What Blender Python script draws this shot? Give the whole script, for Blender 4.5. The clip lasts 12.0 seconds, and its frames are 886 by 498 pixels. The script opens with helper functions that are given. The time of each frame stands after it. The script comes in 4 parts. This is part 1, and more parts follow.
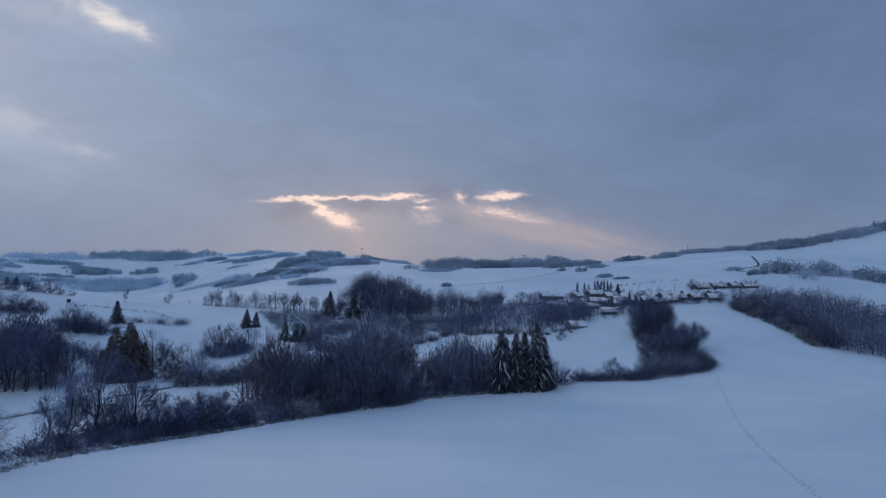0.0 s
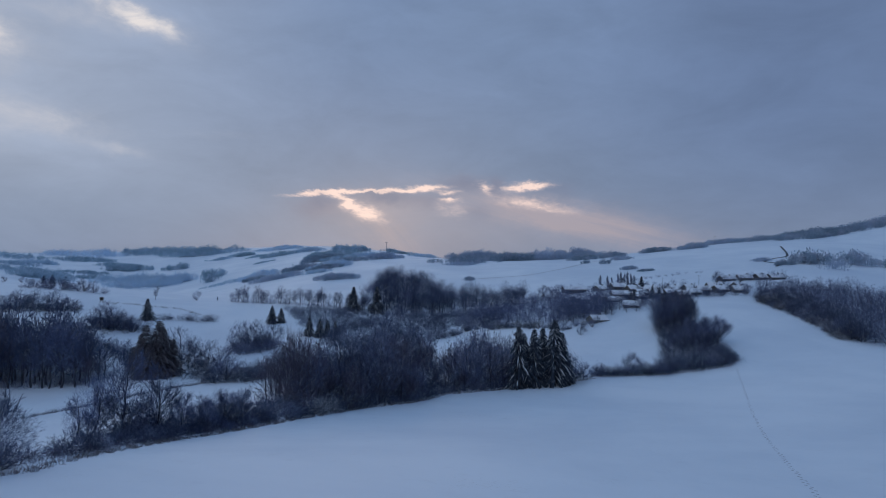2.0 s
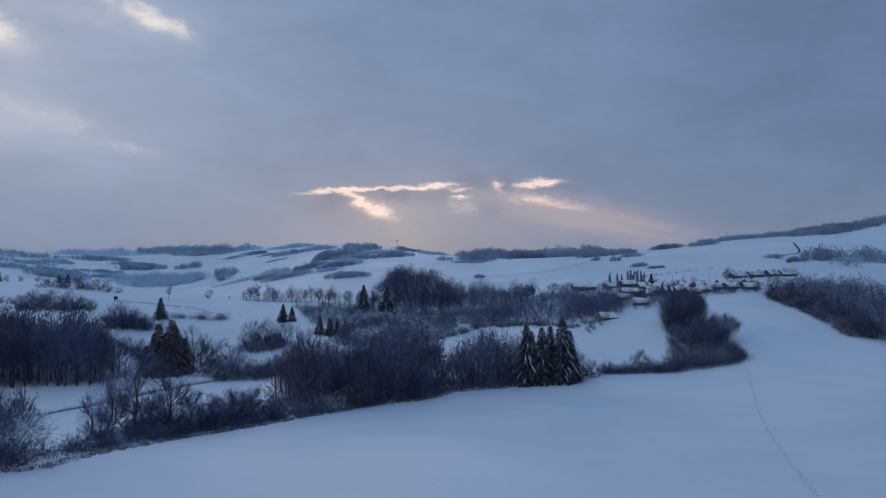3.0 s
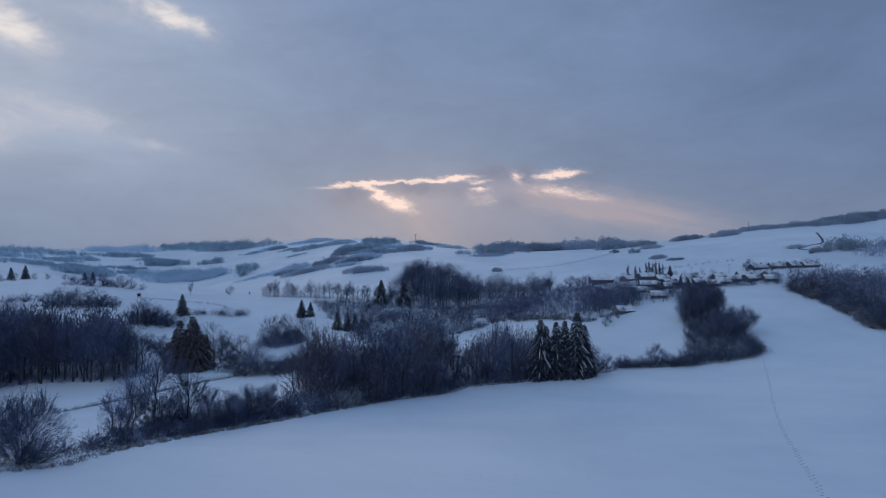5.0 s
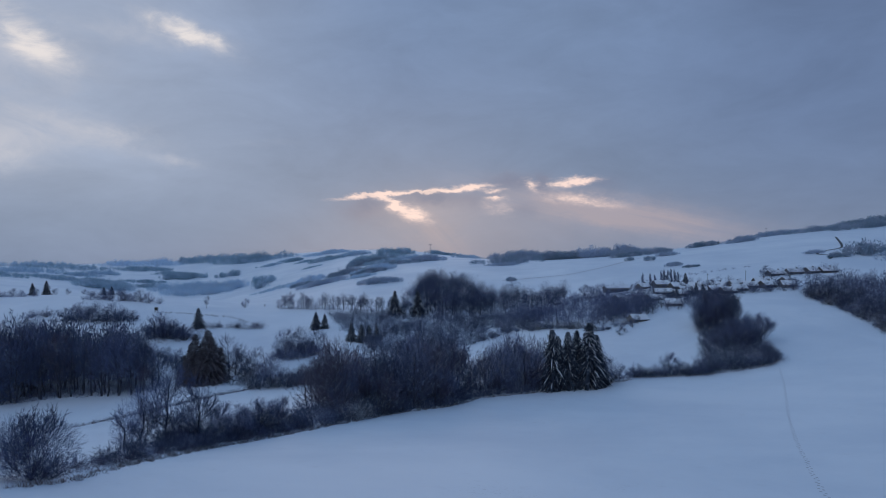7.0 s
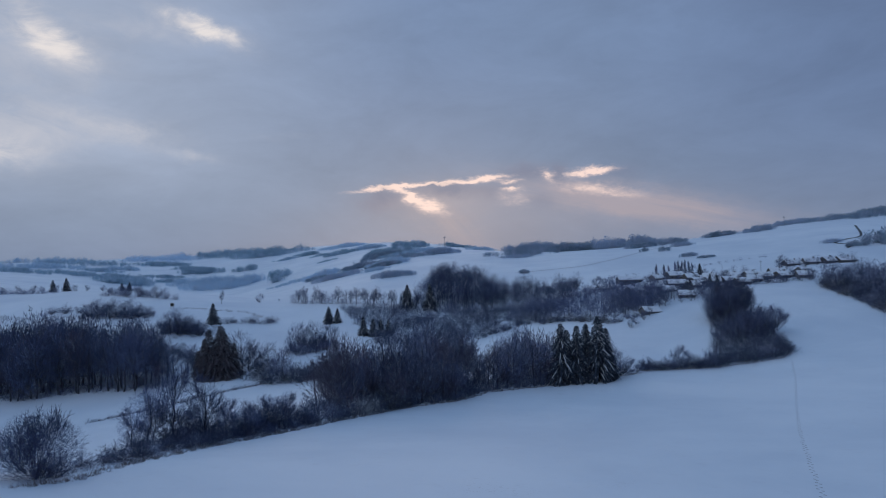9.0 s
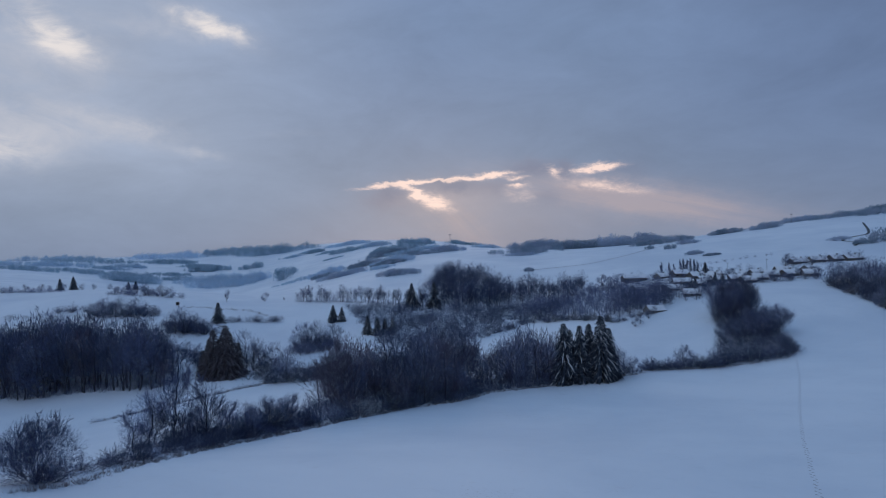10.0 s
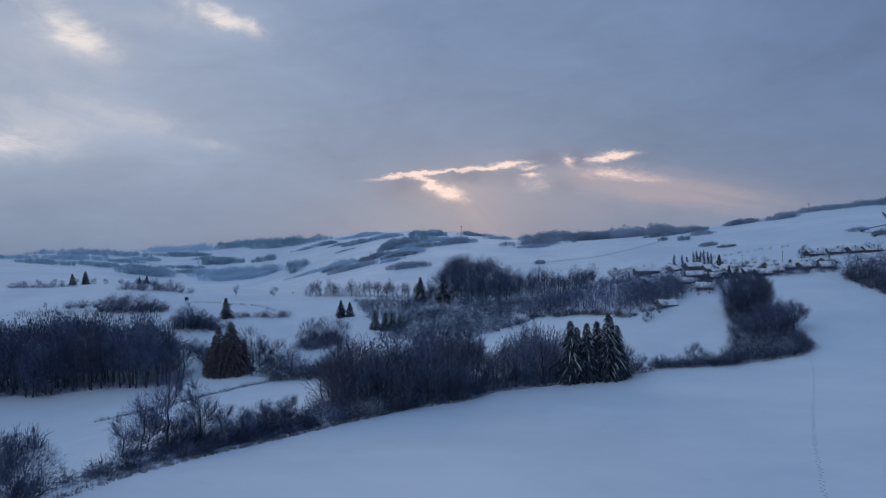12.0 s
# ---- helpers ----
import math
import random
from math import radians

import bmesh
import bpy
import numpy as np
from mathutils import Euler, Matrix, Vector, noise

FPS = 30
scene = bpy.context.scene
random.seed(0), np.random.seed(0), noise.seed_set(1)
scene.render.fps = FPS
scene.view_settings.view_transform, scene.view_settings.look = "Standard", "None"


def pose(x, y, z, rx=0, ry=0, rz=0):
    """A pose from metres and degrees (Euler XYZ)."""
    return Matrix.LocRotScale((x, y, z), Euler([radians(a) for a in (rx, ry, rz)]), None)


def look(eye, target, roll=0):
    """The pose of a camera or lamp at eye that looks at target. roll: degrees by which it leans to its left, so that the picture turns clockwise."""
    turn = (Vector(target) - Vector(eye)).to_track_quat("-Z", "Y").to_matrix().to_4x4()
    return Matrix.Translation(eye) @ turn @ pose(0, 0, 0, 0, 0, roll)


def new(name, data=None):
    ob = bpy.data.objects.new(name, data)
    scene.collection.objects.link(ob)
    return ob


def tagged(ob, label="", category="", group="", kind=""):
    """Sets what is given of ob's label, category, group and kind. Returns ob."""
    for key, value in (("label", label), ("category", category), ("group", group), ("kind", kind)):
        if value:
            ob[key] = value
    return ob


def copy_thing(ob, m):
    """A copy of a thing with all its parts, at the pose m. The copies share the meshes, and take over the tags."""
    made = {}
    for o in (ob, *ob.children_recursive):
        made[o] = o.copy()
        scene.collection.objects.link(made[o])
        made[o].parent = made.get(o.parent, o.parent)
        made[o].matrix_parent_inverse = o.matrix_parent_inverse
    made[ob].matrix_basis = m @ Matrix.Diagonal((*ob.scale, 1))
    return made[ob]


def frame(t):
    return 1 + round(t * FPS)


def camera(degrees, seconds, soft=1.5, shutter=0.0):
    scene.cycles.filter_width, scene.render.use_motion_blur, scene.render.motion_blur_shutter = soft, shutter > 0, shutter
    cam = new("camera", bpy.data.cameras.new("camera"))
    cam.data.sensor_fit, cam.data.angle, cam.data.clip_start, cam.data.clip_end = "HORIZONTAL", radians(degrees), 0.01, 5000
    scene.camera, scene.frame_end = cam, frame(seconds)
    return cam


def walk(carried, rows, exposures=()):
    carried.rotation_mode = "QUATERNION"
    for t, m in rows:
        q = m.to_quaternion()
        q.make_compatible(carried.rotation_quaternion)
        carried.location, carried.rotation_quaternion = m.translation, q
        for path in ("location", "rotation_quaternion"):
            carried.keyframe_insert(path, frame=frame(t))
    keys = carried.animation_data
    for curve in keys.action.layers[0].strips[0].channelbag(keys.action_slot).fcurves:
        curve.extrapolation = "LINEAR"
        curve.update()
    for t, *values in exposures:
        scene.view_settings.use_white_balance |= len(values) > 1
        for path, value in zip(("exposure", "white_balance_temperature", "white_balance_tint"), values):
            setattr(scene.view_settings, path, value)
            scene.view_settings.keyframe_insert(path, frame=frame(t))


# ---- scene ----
from math import atan2, cos, exp, hypot, log, pi, sin, sqrt

cam = camera(70.96, 12.0, soft=1.0)
walk(cam, [
    (0, pose(-5.79, 5.48, 56.61, 91.889, -1.619, -5.693)),
    (0.5, pose(-5.09, 5.09, 57.19, 91.611, -1.385, -5.059)),
    (1, pose(-4.48, 4.52, 57.64, 91.373, -1.245, -4.402)),
    (1.5, pose(-3.92, 3.82, 57.96, 91.178, -1.202, -3.773)),
    (2, pose(-3.32, 3.17, 58.34, 91.081, -0.989, -3.252)),
    (2.5, pose(-2.74, 2.48, 58.64, 90.945, -0.833, -2.742)),
    (3, pose(-2.2, 1.75, 58.84, 90.807, -0.735, -2.2)),
    (5, pose(-0.39, 0.54, 59.85, 90.12, -0.161, -0.366)),
    (5.5, pose(0.03, 0.36, 59.97, 90.025, 0.038, 0.015)),
    (6, pose(0.46, 0.2, 60.11, 90.219, 0.28, 0.404)),
    (6.5, pose(0.91, 0.03, 60.24, 90.601, 0.464, 0.762)),
    (7, pose(1.4, -0.13, 60.38, 91.001, 0.63, 1.124)),
    (9, pose(4.24, -0.57, 61.41, 90.248, 1.248, 2.654)),
    (9.5, pose(4.76, -0.66, 61.87, 90.127, 1.28, 2.956)),
    (10, pose(5.35, -0.47, 62.37, 89.966, 1.33, 3.231)),
    (10.5, pose(6.0, 0.03, 62.86, 89.722, 1.39, 3.464)),
    (11, pose(6.61, 0.58, 63.25, 89.565, 1.46, 3.86)),
    (11.5, pose(7.3, 1.55, 63.67, 89.369, 1.54, 4.222)),
    (12, pose(8.07, 2.94, 64.18, 89.1, 1.63, 4.51)),
])

# ---- sky and light ----
SUN_AZ, SUN_EL = radians(-4.0), radians(9.0)     # behind the cloud bank, over the far hills


def node_kit(tree):
    """Short helpers to write node arithmetic for one tree."""
    def put(a, sock):
        if isinstance(a, (int, float)):
            sock.default_value = a
        elif isinstance(a, tuple):
            sock.default_value = (*a, 1.0) if len(a) == 3 and sock.type == "RGBA" else a
        else:
            tree.links.new(a, sock)

    def op(kind, a, b=0.0, c=0.0):
        n = tree.nodes.new("ShaderNodeMath")
        n.operation = kind
        for v, s in zip((a, b, c), n.inputs):
            put(v, s)
        return n.outputs[0]

    def mix(f, a, b):
        n = tree.nodes.new("ShaderNodeMix")
        n.data_type = "RGBA"
        put(f, n.inputs[0])
        put(a, n.inputs[6])
        put(b, n.inputs[7])
        return n.outputs[2]

    def noise_tex(vec, scale, detail=4.0, rough=0.55, warp=0.0):
        n = tree.nodes.new("ShaderNodeTexNoise")
        if vec is not None:
            put(vec, n.inputs["Vector"])
        n.inputs["Scale"].default_value = scale
        n.inputs["Detail"].default_value = detail
        n.inputs["Roughness"].default_value = rough
        n.inputs["Distortion"].default_value = warp
        return n.outputs[0]

    def step(v, lo, hi):
        n = tree.nodes.new("ShaderNodeMapRange")
        n.interpolation_type = "SMOOTHSTEP"
        put(v, n.inputs[0])
        n.inputs[1].default_value, n.inputs[2].default_value = lo, hi
        return n.outputs[0]

    def vec(x, y, z):
        n = tree.nodes.new("ShaderNodeCombineXYZ")
        for v, s in zip((x, y, z), n.inputs):
            put(v, s)
        return n.outputs[0]
    return op, mix, noise_tex, step, vec, put


def make_sky():
    w = bpy.data.worlds.new("winter_dusk_sky")
    scene.world = w
    w.use_nodes = True
    t = w.node_tree
    t.nodes.clear()
    op, mix, noise_tex, step, vec, put = node_kit(t)
    d = t.nodes.new("ShaderNodeTexCoord").outputs["Generated"]
    sep = t.nodes.new("ShaderNodeSeparateXYZ")
    t.links.new(d, sep.inputs[0])
    x, y, z = sep.outputs
    flat = op("MAXIMUM", op("SQRT", op("ADD", op("MULTIPLY", x, x), op("MULTIPLY", y, y))), 0.02)
    az = op("ARCTAN2", x, y)
    el = op("ARCTANGENT", op("DIVIDE", z, flat))
    # ragged edges: the sky's coordinates are stirred by noise
    big = noise_tex(d, 3.2, 5.0, 0.55, 0.4)
    fine = noise_tex(vec(op("MULTIPLY", az, 24.0), op("MULTIPLY", el, 46.0), 3.0), 1.0, 6.0, 0.62, 0.2)
    fine2 = noise_tex(vec(op("MULTIPLY", az, 28.0), op("MULTIPLY", el, 50.0), 9.0), 1.0, 6.0, 0.65, 0.2)
    u = op("ADD", az, op("MULTIPLY", op("SUBTRACT", fine, 0.5), 0.045))
    v = op("ADD", el, op("MULTIPLY", op("SUBTRACT", fine2, 0.5), 0.022))

    def blob(cu, cv, su, sv, lean=0.0):
        a = op("SUBTRACT", u, cu)
        b = op("SUBTRACT", op("SUBTRACT", v, cv), op("MULTIPLY", a, lean))
        q = op("ADD", op("POWER", op("DIVIDE", op("ABSOLUTE", a), su), 2.0),
               op("POWER", op("DIVIDE", op("ABSOLUTE", b), sv), 2.0))
        return op("EXPONENT", op("MULTIPLY", q, -1.0))

    def total(*items):
        s = items[0]
        for i in items[1:]:
            s = op("ADD", s, i)
        return s

    # overcast layer, lighter overhead, greyer towards the horizon
    up = step(el, 0.02, 0.34)
    over = step(el, 0.36, 1.0)
    base = mix(up, (0.200, 0.262, 0.390), (0.180, 0.258, 0.420))
    base = mix(over, base, (0.078, 0.352, 0.735))
    left = op("MULTIPLY", step(az, -0.02, -0.62), step(el, -0.02, 0.17))
    base = mix(op("MULTIPLY", left, 0.75), base, (0.40, 0.46, 0.585))
    right = op("MULTIPLY", step(az, 0.10, 0.60), step(el, -0.12, 0.26))
    base = mix(op("MULTIPLY", right, 0.85), base, (0.128, 0.190, 0.338))
    # slow mottling of the cloud deck
    bands = noise_tex(vec(op("MULTIPLY", az, 3.4), op("MULTIPLY", el, 8.0), 0.0), 1.3, 6.0, 0.6, 0.4)
    wisps = noise_tex(vec(op("MULTIPLY", az, 17.0), op("MULTIPLY", el, 38.0), 4.0), 1.0, 7.0, 0.62, 0.6)
    shade = op("ADD", 0.722, op("ADD", op("MULTIPLY", bands, 0.47), op("MULTIPLY", wisps, 0.09)))
    sc = t.nodes.new("ShaderNodeVectorMath")
    sc.operation = "SCALE"
    t.links.new(base, sc.inputs[0])
    t.links.new(shade, sc.inputs["Scale"])
    sky = sc.outputs[0]
    sky = mix(op("MULTIPLY", blob(-0.45, 0.060, 0.22, 0.04), 0.08), sky, (0.150, 0.208, 0.320))
    # rosy veil of light below the gaps, with slanting rays in it
    rays = noise_tex(vec(op("MULTIPLY", az, 6.0), op("MULTIPLY", op("ADD", el, op("MULTIPLY", az, 0.24)), 95.0), 6.0), 1.0, 5.0, 0.6, 0.3)
    streak = op("ADD", 0.20, op("MULTIPLY", rays, 1.55))
    fan = noise_tex(vec(op("MULTIPLY", op("ADD", az, op("MULTIPLY", el, 0.9)), 60.0), op("MULTIPLY", el, 5.0), 1.0), 1.0, 4.0, 0.6, 0.1)
    veil = total(op("MULTIPLY", blob(0.06, 0.055, 0.26, 0.040), 0.26),
                 op("MULTIPLY", op("MULTIPLY", blob(0.245, 0.072, 0.17, 0.024, -0.21), streak), 0.95),
                 op("MULTIPLY", op("MULTIPLY", blob(-0.035, 0.044, 0.055, 0.030, -0.6), op("ADD", 0.1, op("MULTIPLY", fan, 1.5))), 0.42))
    sky = mix(op("MINIMUM", veil, 0.85), sky, (0.395, 0.350, 0.405))
    # darker lumps of cloud, then the lit slits and holes between them
    dark = total(op("MULTIPLY", blob(-0.140, 0.083, 0.036, 0.018), 0.80), op("MULTIPLY", blob(-0.040, 0.098, 0.045, 0.010), 0.75),
                 op("MULTIPLY", blob(0.03, 0.094, 0.03, 0.014), 0.55), op("MULTIPLY", blob(0.088, 0.123, 0.035, 0.012), 0.75), op("MULTIPLY", blob(0.143, 0.119, 0.012, 0.014), 0.7),
                 op("MULTIPLY", blob(0.235, 0.118, 0.030, 0.012), 0.45), op("MULTIPLY", blob(0.11, 0.080, 0.02, 0.014), 0.35))
    sky = mix(op("MINIMUM", dark, 0.88), sky, (0.178, 0.210, 0.322))
    slit = total(op("MULTIPLY", blob(-0.132, 0.1040, 0.050, 0.0036, 0.10), 1.45),
                 op("MULTIPLY", blob(0.012, 0.1140, 0.046, 0.0046, 0.09), 1.5),
                 op("MULTIPLY", blob(-0.060, 0.1080, 0.040, 0.0022, 0.06), 1.0),
                 op("MULTIPLY", blob(-0.103, 0.0930, 0.020, 0.0060, -0.55), 1.15),
                 op("MULTIPLY", blob(-0.070, 0.0750, 0.032, 0.0125, -0.30), 1.00),
                 op("MULTIPLY", blob(0.067, 0.0985, 0.016, 0.0035, -0.05), 1.0),
                 op("MULTIPLY", blob(0.068, 0.082, 0.030, 0.014), 0.40),
                 op("MULTIPLY", blob(0.188, 0.1205, 0.034, 0.0066, 0.08), 1.4),
                 op("MULTIPLY", blob(0.122, 0.1175, 0.014, 0.0080, -0.3), 0.9),
                 op("MULTIPLY", blob(0.064, 0.1095, 0.020, 0.0026, 0.0), 0.7),
                 op("MULTIPLY", blob(0.205, 0.0905, 0.065, 0.0100, -0.14), 0.62))
    glow = op("MULTIPLY", blob(-0.05, 0.084, 0.10, 0.028), 0.24)
    sky = mix(glow, sky, (0.66, 0.50, 0.46))
    shred = noise_tex(vec(op("MULTIPLY", az, 52.0), op("MULTIPLY", op("ADD", el, op("MULTIPLY", az, 0.10)), 130.0), 2.0), 1.0, 8.0, 0.72, 0.6)
    ragged = step(op("MULTIPLY", slit, op("ADD", -0.95, op("MULTIPLY", op("ADD", shred, op("MULTIPLY", wisps, 0.6)), 2.45))), 0.04, 1.20)
    sky = mix(op("MULTIPLY", ragged, 0.95), sky, (1.0, 0.76, 0.69))
    lumps = total(op("MULTIPLY", blob(-0.142, 0.0905, 0.014, 0.0105), 0.9), op("MULTIPLY", blob(-0.040, 0.1015, 0.030, 0.0065), 0.85),
                  op("MULTIPLY", blob(-0.022, 0.0955, 0.020, 0.008), 0.6), op("MULTIPLY", blob(0.146, 0.119, 0.009, 0.010), 0.8))
    sky = mix(op("MINIMUM", lumps, 0.88), sky, (0.205, 0.232, 0.338))
    # paler openings high up and away from the sun
    soft = total(op("MULTIPLY", blob(-0.60, 0.292, 0.085, 0.050, -0.2), 0.55), op("MULTIPLY", blob(-0.415, 0.330, 0.085, 0.030, -0.2), 0.55),
                 op("MULTIPLY", blob(-0.665, 0.155, 0.10, 0.040, 0.05), 0.85), op("MULTIPLY", blob(-0.535, 0.182, 0.10, 0.024, -0.05), 0.80),
                 op("MULTIPLY", blob(-0.430, 0.149, 0.045, 0.009, -0.1), 0.55), op("MULTIPLY", blob(-0.70, 0.24, 0.14, 0.06), 0.50),
                 op("MULTIPLY", blob(-0.29, 0.183, 0.06, 0.007, 0.05), 0.25), op("MULTIPLY", blob(-0.50, 0.322, 0.07, 0.016), 0.40))
    high = total(op("MULTIPLY", blob(-0.610, 0.298, 0.045, 0.028, -0.35), 1.20), op("MULTIPLY", blob(-0.410, 0.333, 0.050, 0.014, -0.24), 1.35),
                 op("MULTIPLY", blob(-0.690, 0.143, 0.060, 0.022, 0.05), 0.85), op("MULTIPLY", blob(-0.520, 0.186, 0.050, 0.010, -0.05), 0.30))
    torn = noise_tex(vec(op("MULTIPLY", az, 13.0), op("MULTIPLY", el, 24.0), 7.0), 1.0, 7.0, 0.62, 0.6)
    milky = step(op("MULTIPLY", soft, op("SUBTRACT", op("MULTIPLY", torn, 2.2), 0.20)), 0.0, 1.3)
    sky = mix(op("MULTIPLY", milky, 0.85), sky, (0.53, 0.545, 0.62))
    parted = step(op("MULTIPLY", high, op("SUBTRACT", op("MULTIPLY", torn, 3.0), 0.60)), 0.02, 1.35)
    sky = mix(op("MULTIPLY", parted, 0.92), sky, (0.84, 0.78, 0.76))
    nish = t.nodes.new("ShaderNodeTexSky")
    nish.sky_type = "NISHITA"
    nish.sun_disc = False
    nish.sun_elevation, nish.sun_rotation = SUN_EL, SUN_AZ
    bg = t.nodes.new("ShaderNodeBackground")
    t.links.new(sky, bg.inputs[0])
    bg.inputs[1].default_value = 1.0
    blue = t.nodes.new("ShaderNodeBackground")
    t.links.new(nish.outputs[0], blue.inputs[0])
    blue.inputs[1].default_value = 0.05
    cover = t.nodes.new("ShaderNodeMixShader")
    cover.inputs[0].default_value = 0.97
    t.links.new(blue.outputs[0], cover.inputs[1])
    t.links.new(bg.outputs[0], cover.inputs[2])
    out = t.nodes.new("ShaderNodeOutputWorld")
    t.links.new(cover.outputs[0], out.inputs[0])


make_sky()
sun = new("sun", bpy.data.lights.new("sun", "SUN"))
sun.data.energy, sun.data.angle, sun.data.color = 0.22, radians(25), (1.0, 0.86, 0.78)
sun.matrix_world = look((sin(SUN_AZ) * cos(SUN_EL) * 500, cos(SUN_AZ) * cos(SUN_EL) * 500, sin(SUN_EL) * 500), (0, 0, 0))


# ---- materials ----
def material(name, rough=0.8):
    m = bpy.data.materials.new(name)
    m.use_nodes = True
    t = m.node_tree
    b = t.nodes["Principled BSDF"]
    b.inputs["Roughness"].default_value = rough
    return m, t, b, node_kit(t)


def bump(t, b, height, strength, distance):
    n = t.nodes.new("ShaderNodeBump")
    n.inputs["Strength"].default_value = strength
    n.inputs["Distance"].default_value = distance
    t.links.new(height, n.inputs["Height"])
    t.links.new(n.outputs[0], b.inputs["Normal"])


def snow_ground():
    m, t, b, (op, mix, noise_tex, step, vec, put) = material("snow_cover", 0.62)
    pos = t.nodes.new("ShaderNodeNewGeometry").outputs["Position"]
    wide = noise_tex(pos, 0.018, 5.0, 0.6, 0.3)
    drift = noise_tex(pos, 0.35, 5.0, 0.6)
    grain = noise_tex(pos, 6.0, 3.0, 0.6)
    c = mix(step(wide, 0.30, 0.72), (0.69, 0.755, 0.835), (0.83, 0.88, 0.935))
    c = mix(op("MULTIPLY", step(drift, 0.56, 0.80), 0.30), c, (0.66, 0.69, 0.74))
    # stubble and grass tips breaking the cover in drifts' lee
    stub = op("MULTIPLY", step(noise_tex(pos, 0.06, 3.0, 0.5), 0.58, 0.74), step(noise_tex(pos, 2.2, 4.0, 0.7), 0.56, 0.70))
    c = mix(op("MULTIPLY", stub, 0.35), c, (0.30, 0.27, 0.23))
    t.links.new(c, b.inputs["Base Color"])
    bump(t, b, op("ADD", op("MULTIPLY", drift, 0.5), op("MULTIPLY", grain, 0.12)), 0.35, 0.6)
    b.inputs["Specular IOR Level"].default_value = 0.35
    return m


def twig_mat(name, dark, frost, amount, rough=0.85):
    """Thin wood of which a share, twig by twig, carries snow."""
    m, t, b, (op, mix, noise_tex, step, vec, put) = material(name, rough)
    g = t.nodes.new("ShaderNodeNewGeometry")
    tone = t.nodes.new("ShaderNodeObjectInfo").outputs["Random"]
    isl = g.outputs["Random Per Island"]
    wood = mix(isl, dark, tuple(c * 1.7 for c in dark))
    wood = mix(step(tone, 0.25, 1.0), wood, (dark[0] * 2.5, dark[1] * 2.2, dark[2] * 2.2))
    patch = noise_tex(g.outputs["Position"], 0.75, 4.0, 0.65)
    crown = noise_tex(g.outputs["Position"], 0.12, 2.0, 0.5)
    wood = mix(op("MULTIPLY", step(crown, 0.48, 0.66), 0.6), wood, (dark[0] * 3.0, dark[1] * 2.3, dark[2] * 2.2))
    share = op("ADD", op("ADD", op("ADD", 0.25, op("MULTIPLY", isl, 0.34)), op("MULTIPLY", op("SUBTRACT", patch, 0.5), 1.7)), op("ADD", op("MULTIPLY", op("SUBTRACT", tone, 0.5), 0.22), op("MULTIPLY", op("SUBTRACT", crown, 0.5), 0.7)))
    c = mix(step(share, 0.95 - amount - 0.22, 0.95 - amount + 0.26), wood, frost)
    t.links.new(c, b.inputs["Base Color"])
    return m


def bark_mat(name, dark, light, snow=0.5):
    m, t, b, (op, mix, noise_tex, step, vec, put) = material(name, 0.9)
    g = t.nodes.new("ShaderNodeNewGeometry")
    n = noise_tex(g.outputs["Position"], 3.0, 4.0, 0.6)
    c = mix(n, dark, light)
    s = t.nodes.new("ShaderNodeSeparateXYZ")
    t.links.new(g.outputs["Normal"], s.inputs[0])
    lying = op("ADD", s.outputs[2], op("MULTIPLY", op("SUBTRACT", noise_tex(g.outputs["Position"], 1.3, 3.0), 0.5), 0.7))
    c = mix(op("MULTIPLY", step(lying, 0.30, 0.62), snow), c, (0.80, 0.83, 0.88))
    t.links.new(c, b.inputs["Base Color"])
    bump(t, b, n, 0.4, 0.03)
    return m


def needle_mat(name="spruce_needles", dark=(0.015, 0.024, 0.040), light=(0.034, 0.048, 0.070), snow=0.42):
    m, t, b, (op, mix, noise_tex, step, vec, put) = material(name, 0.8)
    g = t.nodes.new("ShaderNodeNewGeometry")
    isl = g.outputs["Random Per Island"]
    c = mix(isl, dark, light)
    s = t.nodes.new("ShaderNodeSeparateXYZ")
    t.links.new(g.outputs["Normal"], s.inputs[0])
    lying = op("ADD", s.outputs[2], op("MULTIPLY", op("SUBTRACT", noise_tex(g.outputs["Position"], 1.1, 4.0), 0.5), 1.1))
    c = mix(op("MULTIPLY", step(lying, 0.70, 0.90), snow), c, (0.70, 0.74, 0.80))
    t.links.new(c, b.inputs["Base Color"])
    return m


def plain_mat(name, a, c2, scale, rough=0.8, depth=0.02):
    m, t, b, (op, mix, noise_tex, step, vec, put) = material(name, rough)
    pos = t.nodes.new("ShaderNodeNewGeometry").outputs["Position"]
    n = noise_tex(pos, scale, 5.0, 0.6)
    t.links.new(mix(step(n, 0.3, 0.7), a, c2), b.inputs["Base Color"])
    bump(t, b, n, 0.4, depth)
    return m


SNOW = snow_ground()
BARK = bark_mat("tree_bark", (0.034, 0.036, 0.050), (0.075, 0.076, 0.094), 0.45)
TWIG = twig_mat("bare_twigs", (0.049, 0.067, 0.124), (0.44, 0.55, 0.75), 0.22)
TWIG_RED = twig_mat("russet_twigs", (0.058, 0.056, 0.082), (0.42, 0.53, 0.73), 0.19)
TWIG_FROST = twig_mat("frosted_twigs", (0.048, 0.064, 0.108), (0.50, 0.61, 0.78), 0.27)
TWIG_RIME = twig_mat("rime_covered_twigs", (0.06, 0.065, 0.08), (0.68, 0.73, 0.79), 0.42)
# hillside woods: twig colour lifted towards pale blue to paint in haze
WOODS_MID = twig_mat("haze_tinted_woods", (0.185, 0.250, 0.310), (0.44, 0.51, 0.58), 0.24)
